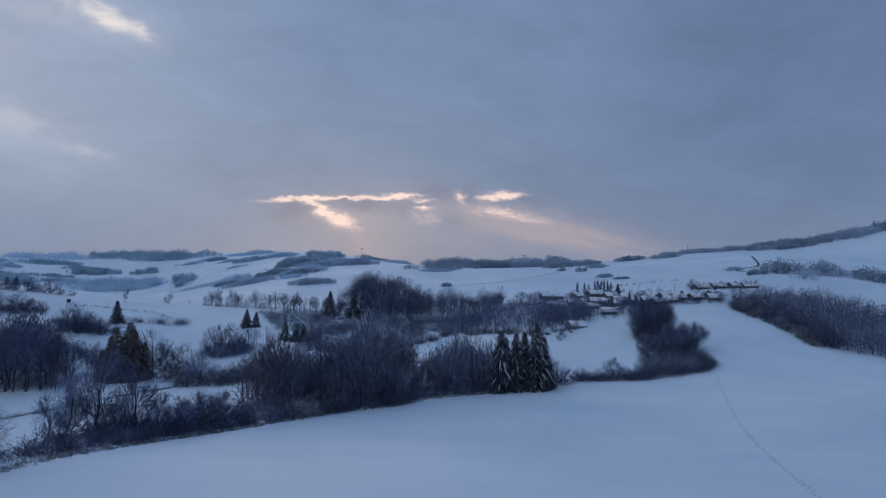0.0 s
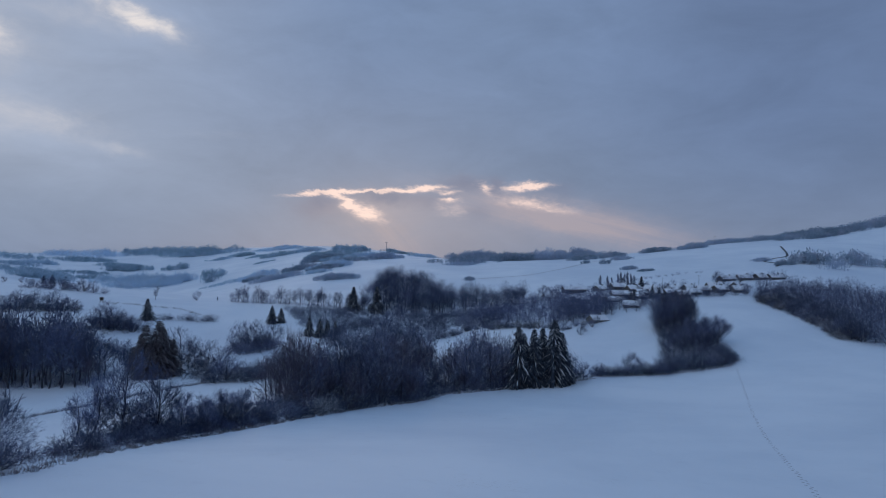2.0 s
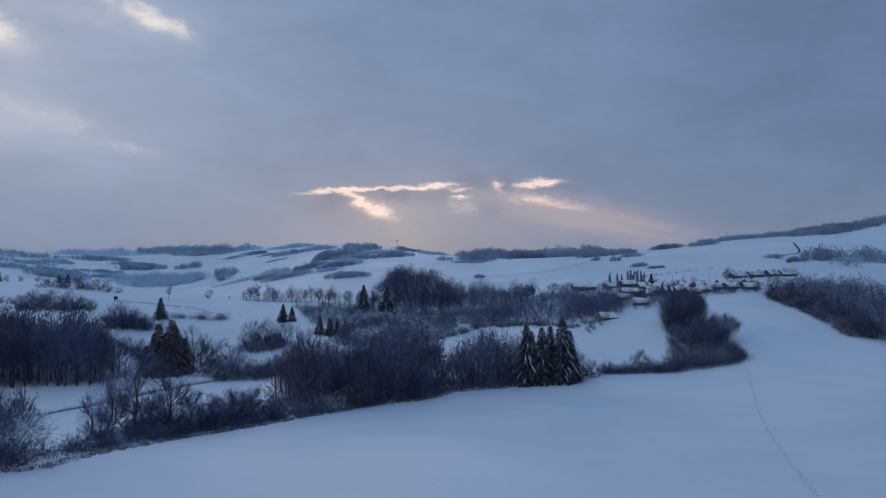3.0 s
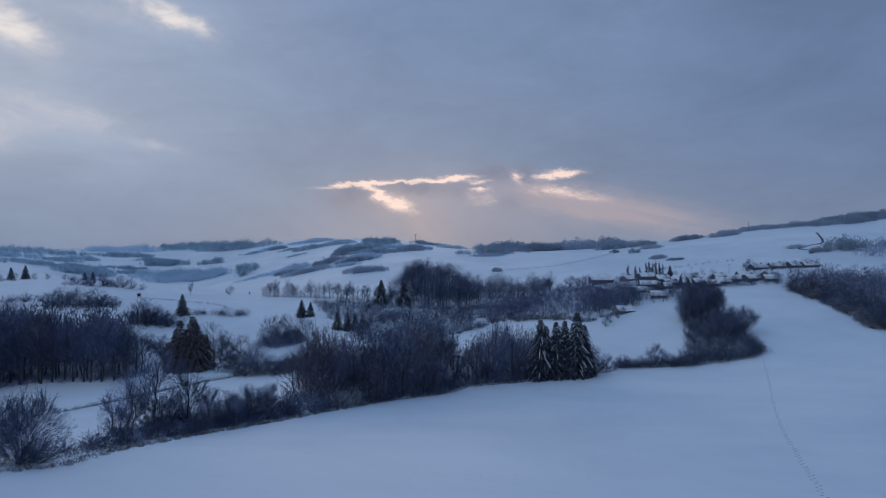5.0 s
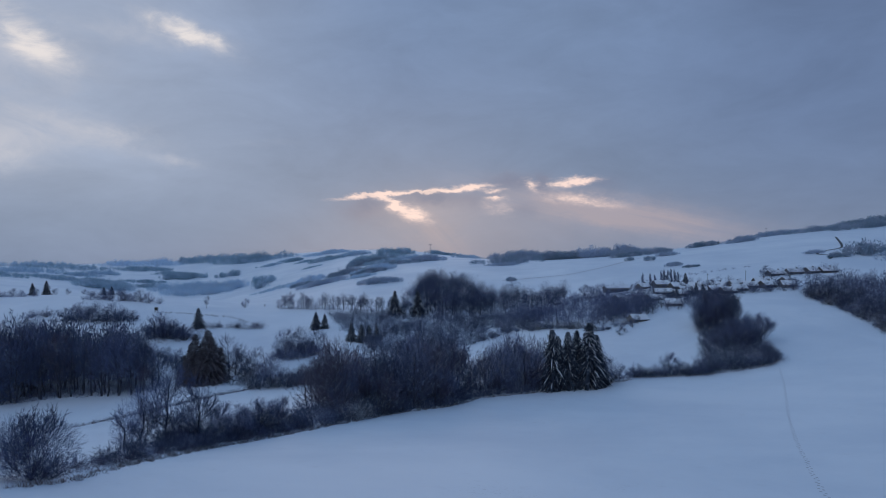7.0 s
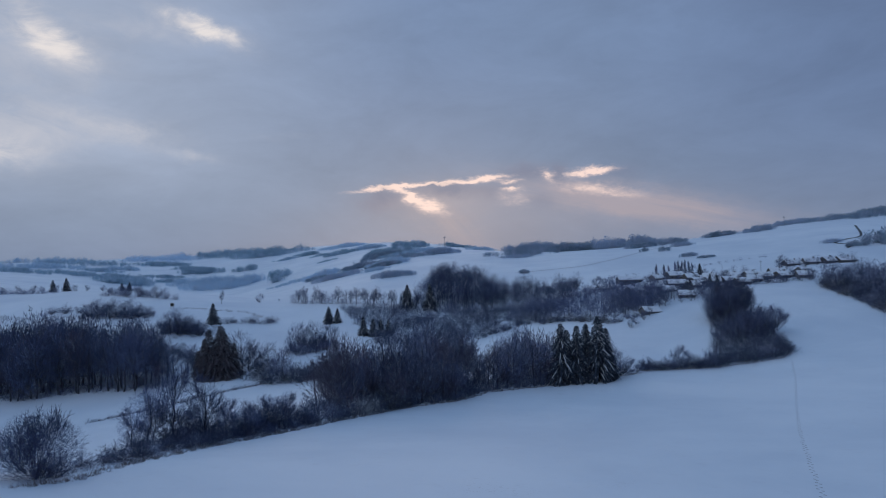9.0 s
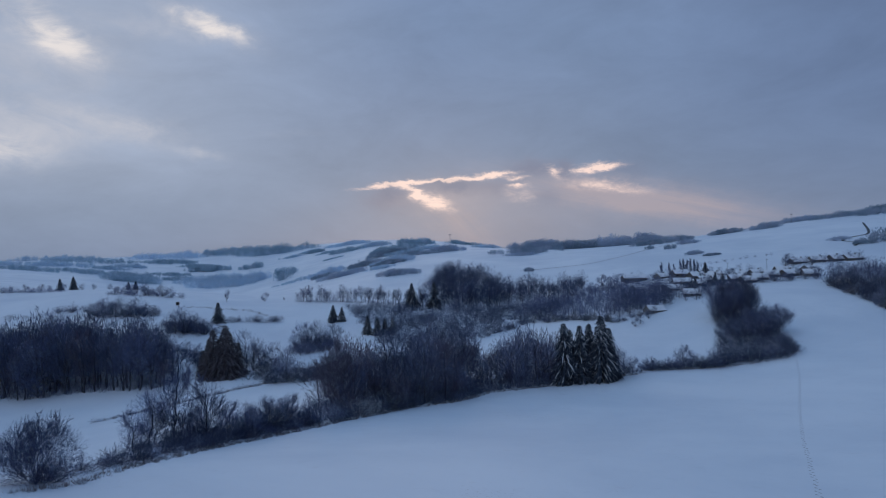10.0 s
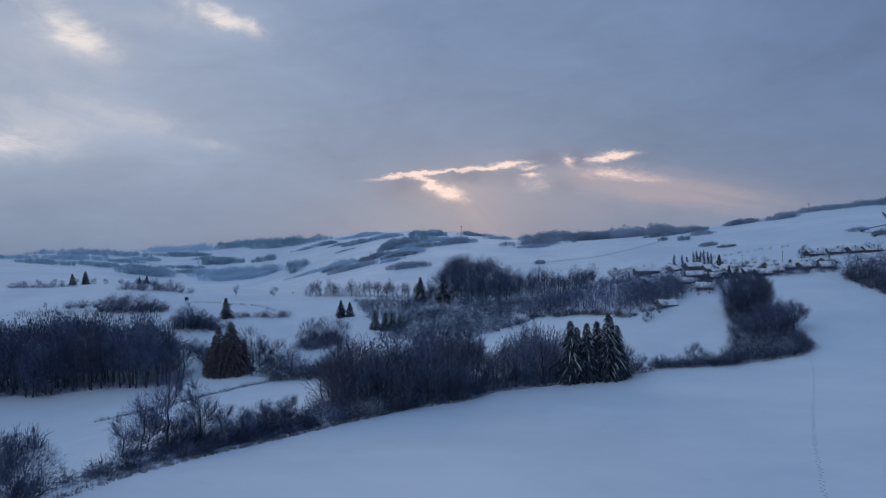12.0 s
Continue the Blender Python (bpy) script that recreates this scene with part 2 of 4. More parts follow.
# farthest woods: aerial haze put into the base colour, paler still
WOODS_FAR = twig_mat("haze_paled_distant_woods", (0.250, 0.355, 0.420), (0.52, 0.59, 0.66), 0.24)
NEEDLE = needle_mat()
NEEDLE_BROWN = needle_mat("brown_needles", (0.056, 0.049, 0.060), (0.122, 0.098, 0.104), 0.14)
STRAW = twig_mat("dry_grass", (0.085, 0.080, 0.080), (0.60, 0.65, 0.72), 0.35)
PLASTER = plain_mat("weathered_plaster", (0.095, 0.090, 0.090), (0.15, 0.14, 0.14), 1.5)
PLASTER_PALE = plain_mat("pale_plaster", (0.19, 0.185, 0.185), (0.27, 0.265, 0.26), 1.2)
ROOF_SNOW = plain_mat("snow_on_roof", (0.74, 0.78, 0.83), (0.86, 0.88, 0.91), 0.9, 0.7, 0.05)
TILE = plain_mat("dark_roof_tile", (0.055, 0.042, 0.040), (0.10, 0.075, 0.065), 3.0)
DARKWOOD = plain_mat("dark_timber", (0.035, 0.028, 0.024), (0.07, 0.055, 0.045), 4.0)
GLASS = plain_mat("dark_window_glass", (0.02, 0.024, 0.03), (0.03, 0.036, 0.045), 5.0, 0.15, 0.002)
STEEL = plain_mat("galvanised_steel", (0.22, 0.23, 0.25), (0.32, 0.33, 0.35), 6.0, 0.5, 0.004)
ASPHALT = plain_mat("wet_lane", (0.040, 0.042, 0.048), (0.075, 0.078, 0.085), 0.8, 0.6)
TROD = plain_mat("trodden_snow", (0.42, 0.44, 0.48), (0.58, 0.61, 0.66), 3.0)


# ---- the land ----
LAND_BASE = 38.0
RANGE_LO, RANGE_HI = log(55.0), log(1400.0)
# rounded swells of the land: rows by distance from the near field, columns by bearing
RELIEF = [
    (0.1, -1.9, -2.8, 1.6, -2.1, 0.2, -2, -3.7, -0.5, 0, 0),
    (-1.5, 8.8, -4.6, -0.3, -2.7, 0.9, -2.4, -5.2, 0.9, -1.4, -1.5),
    (-27.6, -3.8, -1.7, -1.1, -4.8, -6, -3.5, -0.7, 2.9, -3.6, -6.1),
    (0.1, -4.3, -8.3, -7.4, -4, -4, -3.9, -8.9, -12.4, -2.4, -0),
    (-16.8, -12.9, -5.1, -8.6, -4.1, -10.8, -7.4, 1.2, -0.5, -0.6, -9),
    (-4.7, 8.3, 8.1, 0.1, 1.6, -1, -0.4, 0.1, 0.1, 5.6, -3.4),
    (4.6, -0.3, -10.2, -8.1, 5, 8.6, 10.1, 11.5, 12.4, 15.9, 9.1),
    (6.3, -5.8, -16.6, -5.8, 15.1, 8.1, -1, 5.2, 15.3, 19.3, 15.7),
    (9.3, 12.2, 16.5, 20.6, 22.8, 12.6, -2, -3.9, 3.3, 10.3, 16),
]


# small mounds: place, height and radius
MOUNDS = [(-8, 392, 7.0, 24.0), (-78, 368, 1.0, 30.0), (545, 610, 31.0, 112.0), (640, 520, 34.0, 120.0)]


# the near field is one smooth slope, written in hundreds of metres
FIELD = ((45.527, -14.577, -4.674, 2.802), (-9.877, 8.977, -1.562), (5.674, -2.158), (1.236,))
FIELD_Y, FIELD_X = (60, 100, 134, 158, 179, 200), (-43, -39, -28, -13, 6, 55)     # its left edge


def near_field(x, y):
    return sum(c * (x / 100.0) ** i * (y / 100.0) ** j for i, row in enumerate(FIELD) for j, c in enumerate(row))


def fade(v, lo, hi):
    u = np.clip((v - lo) / (hi - lo), 0.0, 1.0)
    return u * u * (3 - 2 * u)


def land(x, y):
    x, y = np.asarray(x, float), np.asarray(y, float)
    bearing = np.degrees(np.arctan2(x, y))
    lr = np.log(np.maximum(np.hypot(x, y), 55.0))
    pitch = (RANGE_HI - RANGE_LO) / 8
    z = np.full(x.shape, LAND_BASE)
    for i, ring in enumerate(RELIEF):
        far = np.exp(-((lr - RANGE_LO - i * pitch) / pitch) ** 2)
        for j, a in enumerate(ring):
            z = z + a * far * np.exp(-((bearing + 42.0 - 8.4 * j) / 9.2) ** 2)
    inner = fade(np.hypot(x, y), 225.0, 178.0) * fade(x - np.interp(y, FIELD_Y, FIELD_X), -28.0, -4.0) * fade(bearing, 53.0, 46.0)
    z = z + inner * (near_field(x, y) - z)
    w = np.clip((np.hypot(x, y) - 10.0) / 36.0, 0, 1)
    w = w * w * (3 - 2 * w)
    z = z * w + 36.2 * (1 - w)
    for mx, my, mh, mr in MOUNDS:
        z = z + mh * np.exp(-((x - mx) ** 2 + (y - my) ** 2) / (mr * mr))
    swell = np.sin(0.061 * x + 0.023 * y) * np.sin(0.047 * y - 0.031 * x + 1.3) + 0.5 * np.sin(0.13 * x - 0.09 * y) * np.sin(0.11 * y + 0.07 * x)
    return z + 0.07 * swell


def ground_z(x, y):
    bearing, lr = math.degrees(atan2(x, y)), log(max(hypot(x, y), 55.0))
    pitch = (RANGE_HI - RANGE_LO) / 8
    across = [exp(-((bearing + 42.0 - 8.4 * j) / 9.2) ** 2) for j in range(11)]
    z = LAND_BASE
    for i, ring in enumerate(RELIEF):
        far = exp(-((lr - RANGE_LO - i * pitch) / pitch) ** 2)
        if far > 1e-7:
            z += far * sum(a * w for a, w in zip(ring, across))
    inner = float(fade(hypot(x, y), 225.0, 178.0) * fade(x - np.interp(y, FIELD_Y, FIELD_X), -28.0, -4.0) * fade(bearing, 53.0, 46.0))
    z += inner * (near_field(x, y) - z)
    w = min(1.0, max(0.0, (hypot(x, y) - 10.0) / 36.0))
    w = w * w * (3 - 2 * w)
    z = z * w + 36.2 * (1 - w)
    for mx, my, mh, mr in MOUNDS:
        z += mh * exp(-((x - mx) ** 2 + (y - my) ** 2) / (mr * mr))
    swell = sin(0.061 * x + 0.023 * y) * sin(0.047 * y - 0.031 * x + 1.3) + 0.5 * sin(0.13 * x - 0.09 * y) * sin(0.11 * y + 0.07 * x)
    return z + 0.07 * swell


def mesh_from(name, verts, faces, mats, index=None, smooth=False):
    me = bpy.data.meshes.new(name)
    me.from_pydata([tuple(v) for v in verts], [], faces)
    for m in mats:
        me.materials.append(m)
    if index is not None:
        me.polygons.foreach_set("material_index", index)
    if smooth:
        me.polygons.foreach_set("use_smooth", [True] * len(me.polygons))
    me.update()
    return me


def make_ground():
    front = np.radians(np.arange(-62, 62.01, 0.4))
    back = np.radians(np.arange(70, 291, 8.0))
    az = np.concatenate([front, back])
    rings = np.concatenate([np.linspace(3, 60, 20), np.exp(np.linspace(log(62), log(4800), 260))])
    a, r = np.meshgrid(az, rings)
    x, y = r * np.sin(a), r * np.cos(a)
    z = land(x, y)
    n, k = len(az), len(rings)
    verts = np.stack([x.ravel(), y.ravel(), z.ravel()], 1).tolist()
    verts.append((0.0, 0.0, float(land(np.array([0.0]), np.array([1.0]))[0])))
    faces = [(i * n + j, i * n + (j + 1) % n, (i + 1) * n + (j + 1) % n, (i + 1) * n + j)[::-1] for i in range(k - 1) for j in range(n)]
    faces += [(k * n, j, (j + 1) % n)[::-1] for j in range(n)]
    ob = new("ground", mesh_from("ground", verts, faces, [SNOW], smooth=True))
    return tagged(ob, "rolling farmland under a thin cover of snow", "ground", kind="structure")


make_ground()


# ---- shapes shared by the plants ----
class Shape:
    """Collects triangles and tapered sticks."""

    def __init__(self):
        self.v, self.f = [], []

    def stick(self, p, q, r0, r1, sides=5):
        p, q = np.asarray(p, float), np.asarray(q, float)
        d = q - p
        d = d / (np.linalg.norm(d) + 1e-9)
        a = np.cross(d, (0.31, 0.87, 0.38))
        a = a / (np.linalg.norm(a) + 1e-9)
        b = np.cross(d, a)
        k = len(self.v)
        for c, r in ((p, r0), (q, r1)):
            for i in range(sides):
                t = 2 * pi * i / sides
                self.v.append(c + (a * cos(t) + b * sin(t)) * r)
        for i in range(sides):
            j = (i + 1) % sides
            self.f.append((k + i, k + j, k + sides + j, k + sides + i))
        return q

    def spike(self, p, d, length, width, rng):
        side = np.cross(d, rng.normal(size=3))
        side = side / (np.linalg.norm(side) + 1e-9) * width / 2
        k = len(self.v)
        self.v += [p - side, p + side, p + d * length]
        self.f.append((k, k + 1, k + 2))

    def bent(self, p, q, via, r0, r1, parts=3, sides=4):
        """A branch bowed through a point; gives back the points along it."""
        p, q, via = np.asarray(p, float), np.asarray(q, float), np.asarray(via, float)
        pts = [p * (1 - t) ** 2 + via * (2 * t * (1 - t)) + q * t * t for t in np.linspace(0, 1, parts + 1)]
        for i in range(parts):
            self.stick(pts[i], pts[i + 1], r0 + (r1 - r0) * i / parts, r0 + (r1 - r0) * (i + 1) / parts, sides)
        return pts

    def sprays(self, rng, p, d, count, length, width, spread=0.40, lift=0.16, bend=False):
        """Fine forked twigs: from each point p along d, count slim blades, bent or straight."""
        p = np.repeat(np.asarray(p, float), count, 0)
        d = np.repeat(np.asarray(d, float), count, 0)
        n = len(p)
        out = d + rng.normal(size=(n, 3)) * spread + np.array([0, 0, lift])
        out /= np.linalg.norm(out, axis=1)[:, None] + 1e-9
        side = np.cross(out, rng.normal(size=(n, 3)))
        side *= (width / 2) / (np.linalg.norm(side, axis=1)[:, None] + 1e-9)
        reach = length * (0.5 + rng.random((n, 1)))
        mid = p + out * reach * 0.5
        tip = p + out * reach + rng.normal(size=(n, 3)) * reach * 0.12 + np.array([0, 0, 0.10]) * reach
        k = len(self.v)
        if not bend:
            self.v += list(np.stack([p - side, p + side, tip], 1).reshape(-1, 3))
            self.f += [(k + 3 * i, k + 3 * i + 1, k + 3 * i + 2) for i in range(n)]
            return
        self.v += list(np.stack([p - side, p + side, mid + side * 0.7, mid - side * 0.7, tip], 1).reshape(-1, 3))
        for i in range(n):
            j = k + 5 * i
            self.f.append((j, j + 1, j + 2, j + 3))
            self.f.append((j + 3, j + 2, j + 4))

    def fill(self, rng, centre, radii, count, length, width, origin, floor=0.05):
        """Fine twigs spread through an ellipsoid, pointing away from the origin and up."""
        d = rng.normal(size=(count, 3))
        d /= np.linalg.norm(d, axis=1)[:, None]
        lumps = 1.0 + 0.16 * np.sin(3.1 * d[:, :1] + 5.0 * d[:, 2:] + 1.3) * np.sin(4.3 * d[:, 1:2] - 3.0 * d[:, 2:])
        p = np.array(centre) + d * np.array(radii) * lumps * (rng.random((count, 1)) ** 0.45)
        p[:, 2] = np.maximum(p[:, 2], floor)
        out = p - np.array(origin)
        out /= np.linalg.norm(out, axis=1)[:, None] + 1e-9
        out = out + rng.normal(size=(count, 3)) * 0.34 + np.array([0, 0, 0.12])
        out /= np.linalg.norm(out, axis=1)[:, None]
        side = np.cross(out, rng.normal(size=(count, 3)))
        side *= (width / 2) / (np.linalg.norm(side, axis=1)[:, None] + 1e-9)
        tip = p + out * (length * (0.55 + 0.9 * rng.random((count, 1))))
        k = len(self.v)
        self.v += list(np.stack([p - side, p + side, tip], 1).reshape(-1, 3))
        self.f += [(k + 3 * i, k + 3 * i + 1, k + 3 * i + 2) for i in range(count)]

    def mesh(self, name, mat, smooth=False):
        return mesh_from(name, self.v, self.f, [mat], smooth=smooth)


def unit(v):
    return v / (np.linalg.norm(v) + 1e-9)


def part(name, data, parent, label=""):
    ob = new(name, data)
    ob.parent = parent
    if label:
        ob["label"] = label
    return ob


def bare_tree(name, rng, h, spread, twig, limbs=24, subs=6, twigs=7, low=0.08, width=0.05, lean=0.04, fine=1000, label="", category="tree", bare=False, stems=1, thick=0.015):
    """A leafless tree: one or more stems, bowed limbs, and a rounded crown of branches and fine twigs."""
    wood, crown = Shape(), Shape()
    mid, up = (low + 1.0) / 2 * h, (1.0 - low) / 2 * h
    starts, ways = [], []
    for stem in range(stems):
        turn = 2 * pi * stem / stems + rng.random()
        push = 0.0 if stems == 1 else spread * h * (0.36 + 0.14 * rng.random())
        tilt = rng.normal(size=2) * lean * h + np.array([cos(turn), sin(turn)]) * push
        n, pts = 7, [np.array([cos(turn), sin(turn), 0.0]) * (0.03 * h * (stems > 1)) + np.array([0, 0, -0.4])]
        tall = 0.86 * h * (1.0 if stems == 1 else 0.80 + 0.12 * rng.random())
        for i in range(1, n + 1):
            t = i / n
            pts.append(np.array([tilt[0] * t ** 1.4, tilt[1] * t ** 1.4, tall * t]) + np.array([*(rng.normal(size=2) * 0.012 * h), 0]))
        r0 = thick * h / sqrt(stems)
        for i in range(n):
            wood.stick(pts[i], pts[i + 1], r0 * (1 - 0.88 * i / n), r0 * (1 - 0.88 * (i + 1) / n), 6)
        own = max(4, limbs // stems)
        for k in range(own):
            a = 2.4 * k + rng.normal() * 0.4
            c = -0.92 + 1.9 * ((k * 0.618 + 0.1 * rng.random()) % 1.0)
            sn = sqrt(max(0.02, 1 - c * c))
            f = 0.70 + 0.35 * rng.random()
            w = spread * h * (1.0 if stems == 1 else 0.62)
            tip = np.array([cos(a) * sn * w * f + tilt[0] * 0.7, sin(a) * sn * w * f + tilt[1] * 0.7, mid + up * c * f])
            out = hypot(tip[0] - tilt[0] * 0.5, tip[1] - tilt[1] * 0.5)
            t = min(0.97, max(low * 0.8, (tip[2] - out * (0.75 + 0.5 * rng.random())) / tall))
            i = min(n - 1, int(t * n))
            q = pts[i] + (pts[i + 1] - pts[i]) * (t * n - i)
            reach = np.linalg.norm(tip - q)
            via = q * 0.45 + tip * 0.55 + np.array([(tip[0] - q[0]) * 0.18, (tip[1] - q[1]) * 0.18, -0.14 * reach]) + rng.normal(size=3) * 0.05 * reach
            lr = 0.32 * r0 * (1.05 - 0.6 * t)
            line = wood.bent(q, tip, via, lr, lr * 0.22, 4, 4)
            for m in range(subs):
                u = 0.25 + 0.75 * (m + rng.random()) / subs
                j = min(3, int(u * 4))
                b0 = line[j] + (line[j + 1] - line[j]) * (u * 4 - j)
                nd = unit(line[j + 1] - line[j])
                sd = unit(nd * 0.8 + rng.normal(size=3) * 0.42 + np.array([0, 0, 0.18]))
                length = (0.08 + 0.12 * rng.random()) * h * (0.6 + 0.8 * spread)
                b1 = b0 + sd * length + np.array([0, 0, 0.12 * length])
                wood.stick(b0, b1, 0.0017 * h, 0.0006 * h, 3)
                for w2 in range(twigs):
                    starts.append(b0 + (b1 - b0) * (0.15 + 0.85 * rng.random()))
                    ways.append(sd)
    crown.sprays(rng, starts, ways, 2 if not bare else 1, 0.048 * h, width, bend=width < 0.04)
    crown.fill(rng, (0, 0, mid), (spread * h, spread * h, up), fine, 0.065 * h, width, (0, 0, mid - 0.45 * up))
    if bare:
        return wood, crown
    root = new(name)
    part("trunk", wood.mesh("trunk", BARK), root)
    part("crown", crown.mesh("crown", twig), root)
    return tagged(root, label, category)


def bush(name, rng, h, spread, twig, stems=24, subs=5, twigs=8, width=0.035, fine=450, label="", category="bush", bare=False):
    """A many-stemmed shrub: arching stems whose twigs fill an uneven dome."""
    wood, crown = Shape(), Shape()
    starts, ways = [], []
    for k in range(stems):
        a = 2.4 * k + rng.normal() * 0.3
        tilt = 1.42 * sqrt((k + 0.5) / stems)
        d = np.array([cos(a) * sin(tilt), sin(a) * sin(tilt), cos(tilt)])
        reach = h / sqrt((sin(tilt) / spread) ** 2 + cos(tilt) ** 2) * (0.70 + 0.34 * rng.random())
        q = np.array([cos(a) * 0.06 * h, sin(a) * 0.06 * h, -0.2])
        tip = d * reach + np.array([0, 0, 0.05 * h])
        via = np.array([tip[0] * 0.38, tip[1] * 0.38, tip[2] * 0.5 + 0.24 * h]) + rng.normal(size=3) * 0.04 * h
        line = wood.bent(q, tip, via, 0.0065 * h, 0.0016 * h, 4, 4)
        for m in range(subs):
            u = 0.2 + 0.8 * (m + rng.random()) / subs
            j = min(3, int(u * 4))
            b0 = line[j] + (line[j + 1] - line[j]) * (u * 4 - j)
            sd = unit(unit(line[j + 1] - line[j]) + rng.normal(size=3) * 0.42 + np.array([0, 0, 0.15]))
            length = reach * (0.12 + 0.16 * rng.random())
            wood.stick(b0, b0 + sd * length, 0.0022 * h, 0.0008 * h, 3)
            for w in range(twigs):
                starts.append(b0 + sd * length * (0.1 + 0.9 * rng.random()))
                ways.append(sd)
    crown.sprays(rng, starts, ways, 2 if not bare else 1, 0.085 * h, width, 0.45)
    crown.fill(rng, (0, 0, 0.32 * h), (spread * h * 0.95, spread * h * 0.95, 0.66 * h), fine, 0.085 * h, width, (0, 0, -0.3 * h))
    if bare:
        return wood, crown
    root = new(name)
    part("woody_base", wood.mesh("woody_base", BARK), root)
    part("crown", crown.mesh("crown", twig), root)
    return tagged(root, label, category)


def spruce(name, rng, h, girth, tiers=26, label="", needles=None, snowy=0.27):
    """A conifer: stem, boughs that sweep down and out with hanging sprays, and snow lying along the boughs."""
    wood, boughs, load = Shape(), Shape(), Shape()      # load: snow along the boughs
    wood.stick((0, 0, -0.4), (0, 0, 0.55 * h), 0.016 * h, 0.009 * h, 7)
    wood.stick((0, 0, 0.55 * h), (0, 0, h), 0.009 * h, 0.002 * h, 6)
    starts, ways = [], []
    for k in range(tiers):
        t = (k + 0.4) / tiers
        z = h * (0.05 + 0.94 * t)
        r = girth * h * (1 - t) ** 0.85 * (0.80 + 0.36 * rng.random()) + 0.012 * h
        n = int(7 + 7 * (1 - t))
        for i in range(n):
            a = 2 * pi * (i + 0.9 * rng.random()) / n + k
            o = np.array([cos(a), sin(a), 0.0])
            s = np.array([-sin(a), cos(a), 0.0])
            rr = r * (0.55 + 0.60 * rng.random())
            drop = (0.38 + 0.40 * rng.random()) * rr
            root_pt = np.array([0, 0, z]) + o * 0.03 * rr
            via = np.array([0, 0, z - 0.05 * drop]) + o * 0.62 * rr
            tip = np.array([0, 0, z - drop]) + o * rr
            line = [root_pt * (1 - u) ** 2 + via * (2 * u * (1 - u)) + tip * u * u for u in (0.0, 0.35, 0.7, 1.0)]
            w = 0.055 * rr + 0.005 * h
            wid = (0.35 * w, w, 0.75 * w, 0.0)
            b = len(boughs.v)
            for c, ww in zip(line, wid):
                boughs.v += [c - s * ww - np.array([0, 0, 0.9 * ww]), c, c + s * ww - np.array([0, 0, 0.9 * ww])]
            for j in range(3):
                e = b + 3 * j
                boughs.f += [(e, e + 1, e + 4, e + 3), (e + 1, e + 2, e + 5, e + 4)]
            for j in range(9):
                u = 0.15 + 0.85 * rng.random()
                c = root_pt * (1 - u) ** 2 + via * (2 * u * (1 - u)) + tip * u * u
                starts.append(c + s * w * rng.normal() * 1.2 - np.array([0, 0, 0.3 * w]))
                ways.append(unit(o * 0.55 + s * rng.normal() * 0.7 + np.array([0, 0, -0.75])))
            if rng.random() < snowy:
                b = len(load.v)
                lift = np.array([0, 0, 0.02 + 0.002 * h])
                for c, ww in zip(line[1:] if rng.random() < 0.5 else line[:3], (0.30 * w, 0.42 * w, 0.12 * w)):
                    load.v += [c - s * ww - np.array([0, 0, 0.35 * ww]) + lift, c + lift * 2.4, c + s * ww - np.array([0, 0, 0.35 * ww]) + lift]
                for j in range(2):
                    e = b + 3 * j
                    load.f += [(e, e + 1, e + 4, e + 3), (e + 1, e + 2, e + 5, e + 4)]
    boughs.sprays(rng, starts, ways, 2, 0.036 * h, 0.009 * h, 0.34, 0.0)
    root = new(name)
    part("trunk", wood.mesh("trunk", BARK), root)
    k = len(boughs.v)
    faces = boughs.f + [tuple(i + k for i in f) for f in load.f]
    part("foliage", mesh_from("foliage", boughs.v + load.v, faces, [needles or NEEDLE, ROOF_SNOW], [0] * len(boughs.f) + [1] * len(load.f)), root)
    return tagged(root, label, "tree")


rng = np.random.default_rng(7)
placer = random.Random(11)
used = set()


def plant(src, x, y, height, group="", wide=1.0, sink=0.15, turn=None):
    """Sets a copy (or, the first time, the model itself) of a plant on the land."""
    base, h0 = src
    k = height / h0
    m = (Matrix.Translation((x, y, ground_z(x, y) - sink)) @ Matrix.Rotation(placer.uniform(0, 2 * pi) if turn is None else turn, 4, "Z")
         @ Matrix.Diagonal((k * wide, k * wide, k, 1)))
    if base.name not in used:
        used.add(base.name)
        base.matrix_basis = m
        waiting.append(base)
        if group:
            base["group"] = group
        first_scale[base.name] = (k * wide, k * wide, k)
        return base
    s = first_scale[base.name]
    ob = copy_thing(base, m @ Matrix.Diagonal((1 / s[0], 1 / s[1], 1 / s[2], 1)))
    if group:
        ob["group"] = group
    return ob


waiting, first_scale = [], {}


def inside(x, y, poly):
    hit = False
    for (ax, ay), (bx, by) in zip(poly, poly[1:] + poly[:1]):
        if (ay > y) != (by > y) and x < (bx - ax) * (y - ay) / (by - ay) + ax:
            hit = not hit
    return hit


def scatter(poly, gap):
    xs, ys = [p[0] for p in poly], [p[1] for p in poly]
    out = []
    y = min(ys)
    row = 0
    while y < max(ys):
        x = min(xs) + (row % 2) * gap / 2
        while x < max(xs):
            px, py = x + placer.uniform(-0.42, 0.42) * gap, y + placer.uniform(-0.42, 0.42) * gap
            if inside(px, py, poly):
                out.append((px, py))
            x += gap
        y += gap * 0.87
        row += 1
    return out


def along(line, gap, jitter=0.6):
    out, carry = [], 0.0
    for (ax, ay), (bx, by) in zip(line, line[1:]):
        length = hypot(bx - ax, by - ay)
        s = carry
        while s < length:
            f = s / length
            out.append((ax + (bx - ax) * f + placer.uniform(-jitter, jitter), ay + (by - ay) * f + placer.uniform(-jitter, jitter)))
            s += gap * placer.uniform(0.75, 1.3)
        carry = s - length
    return out


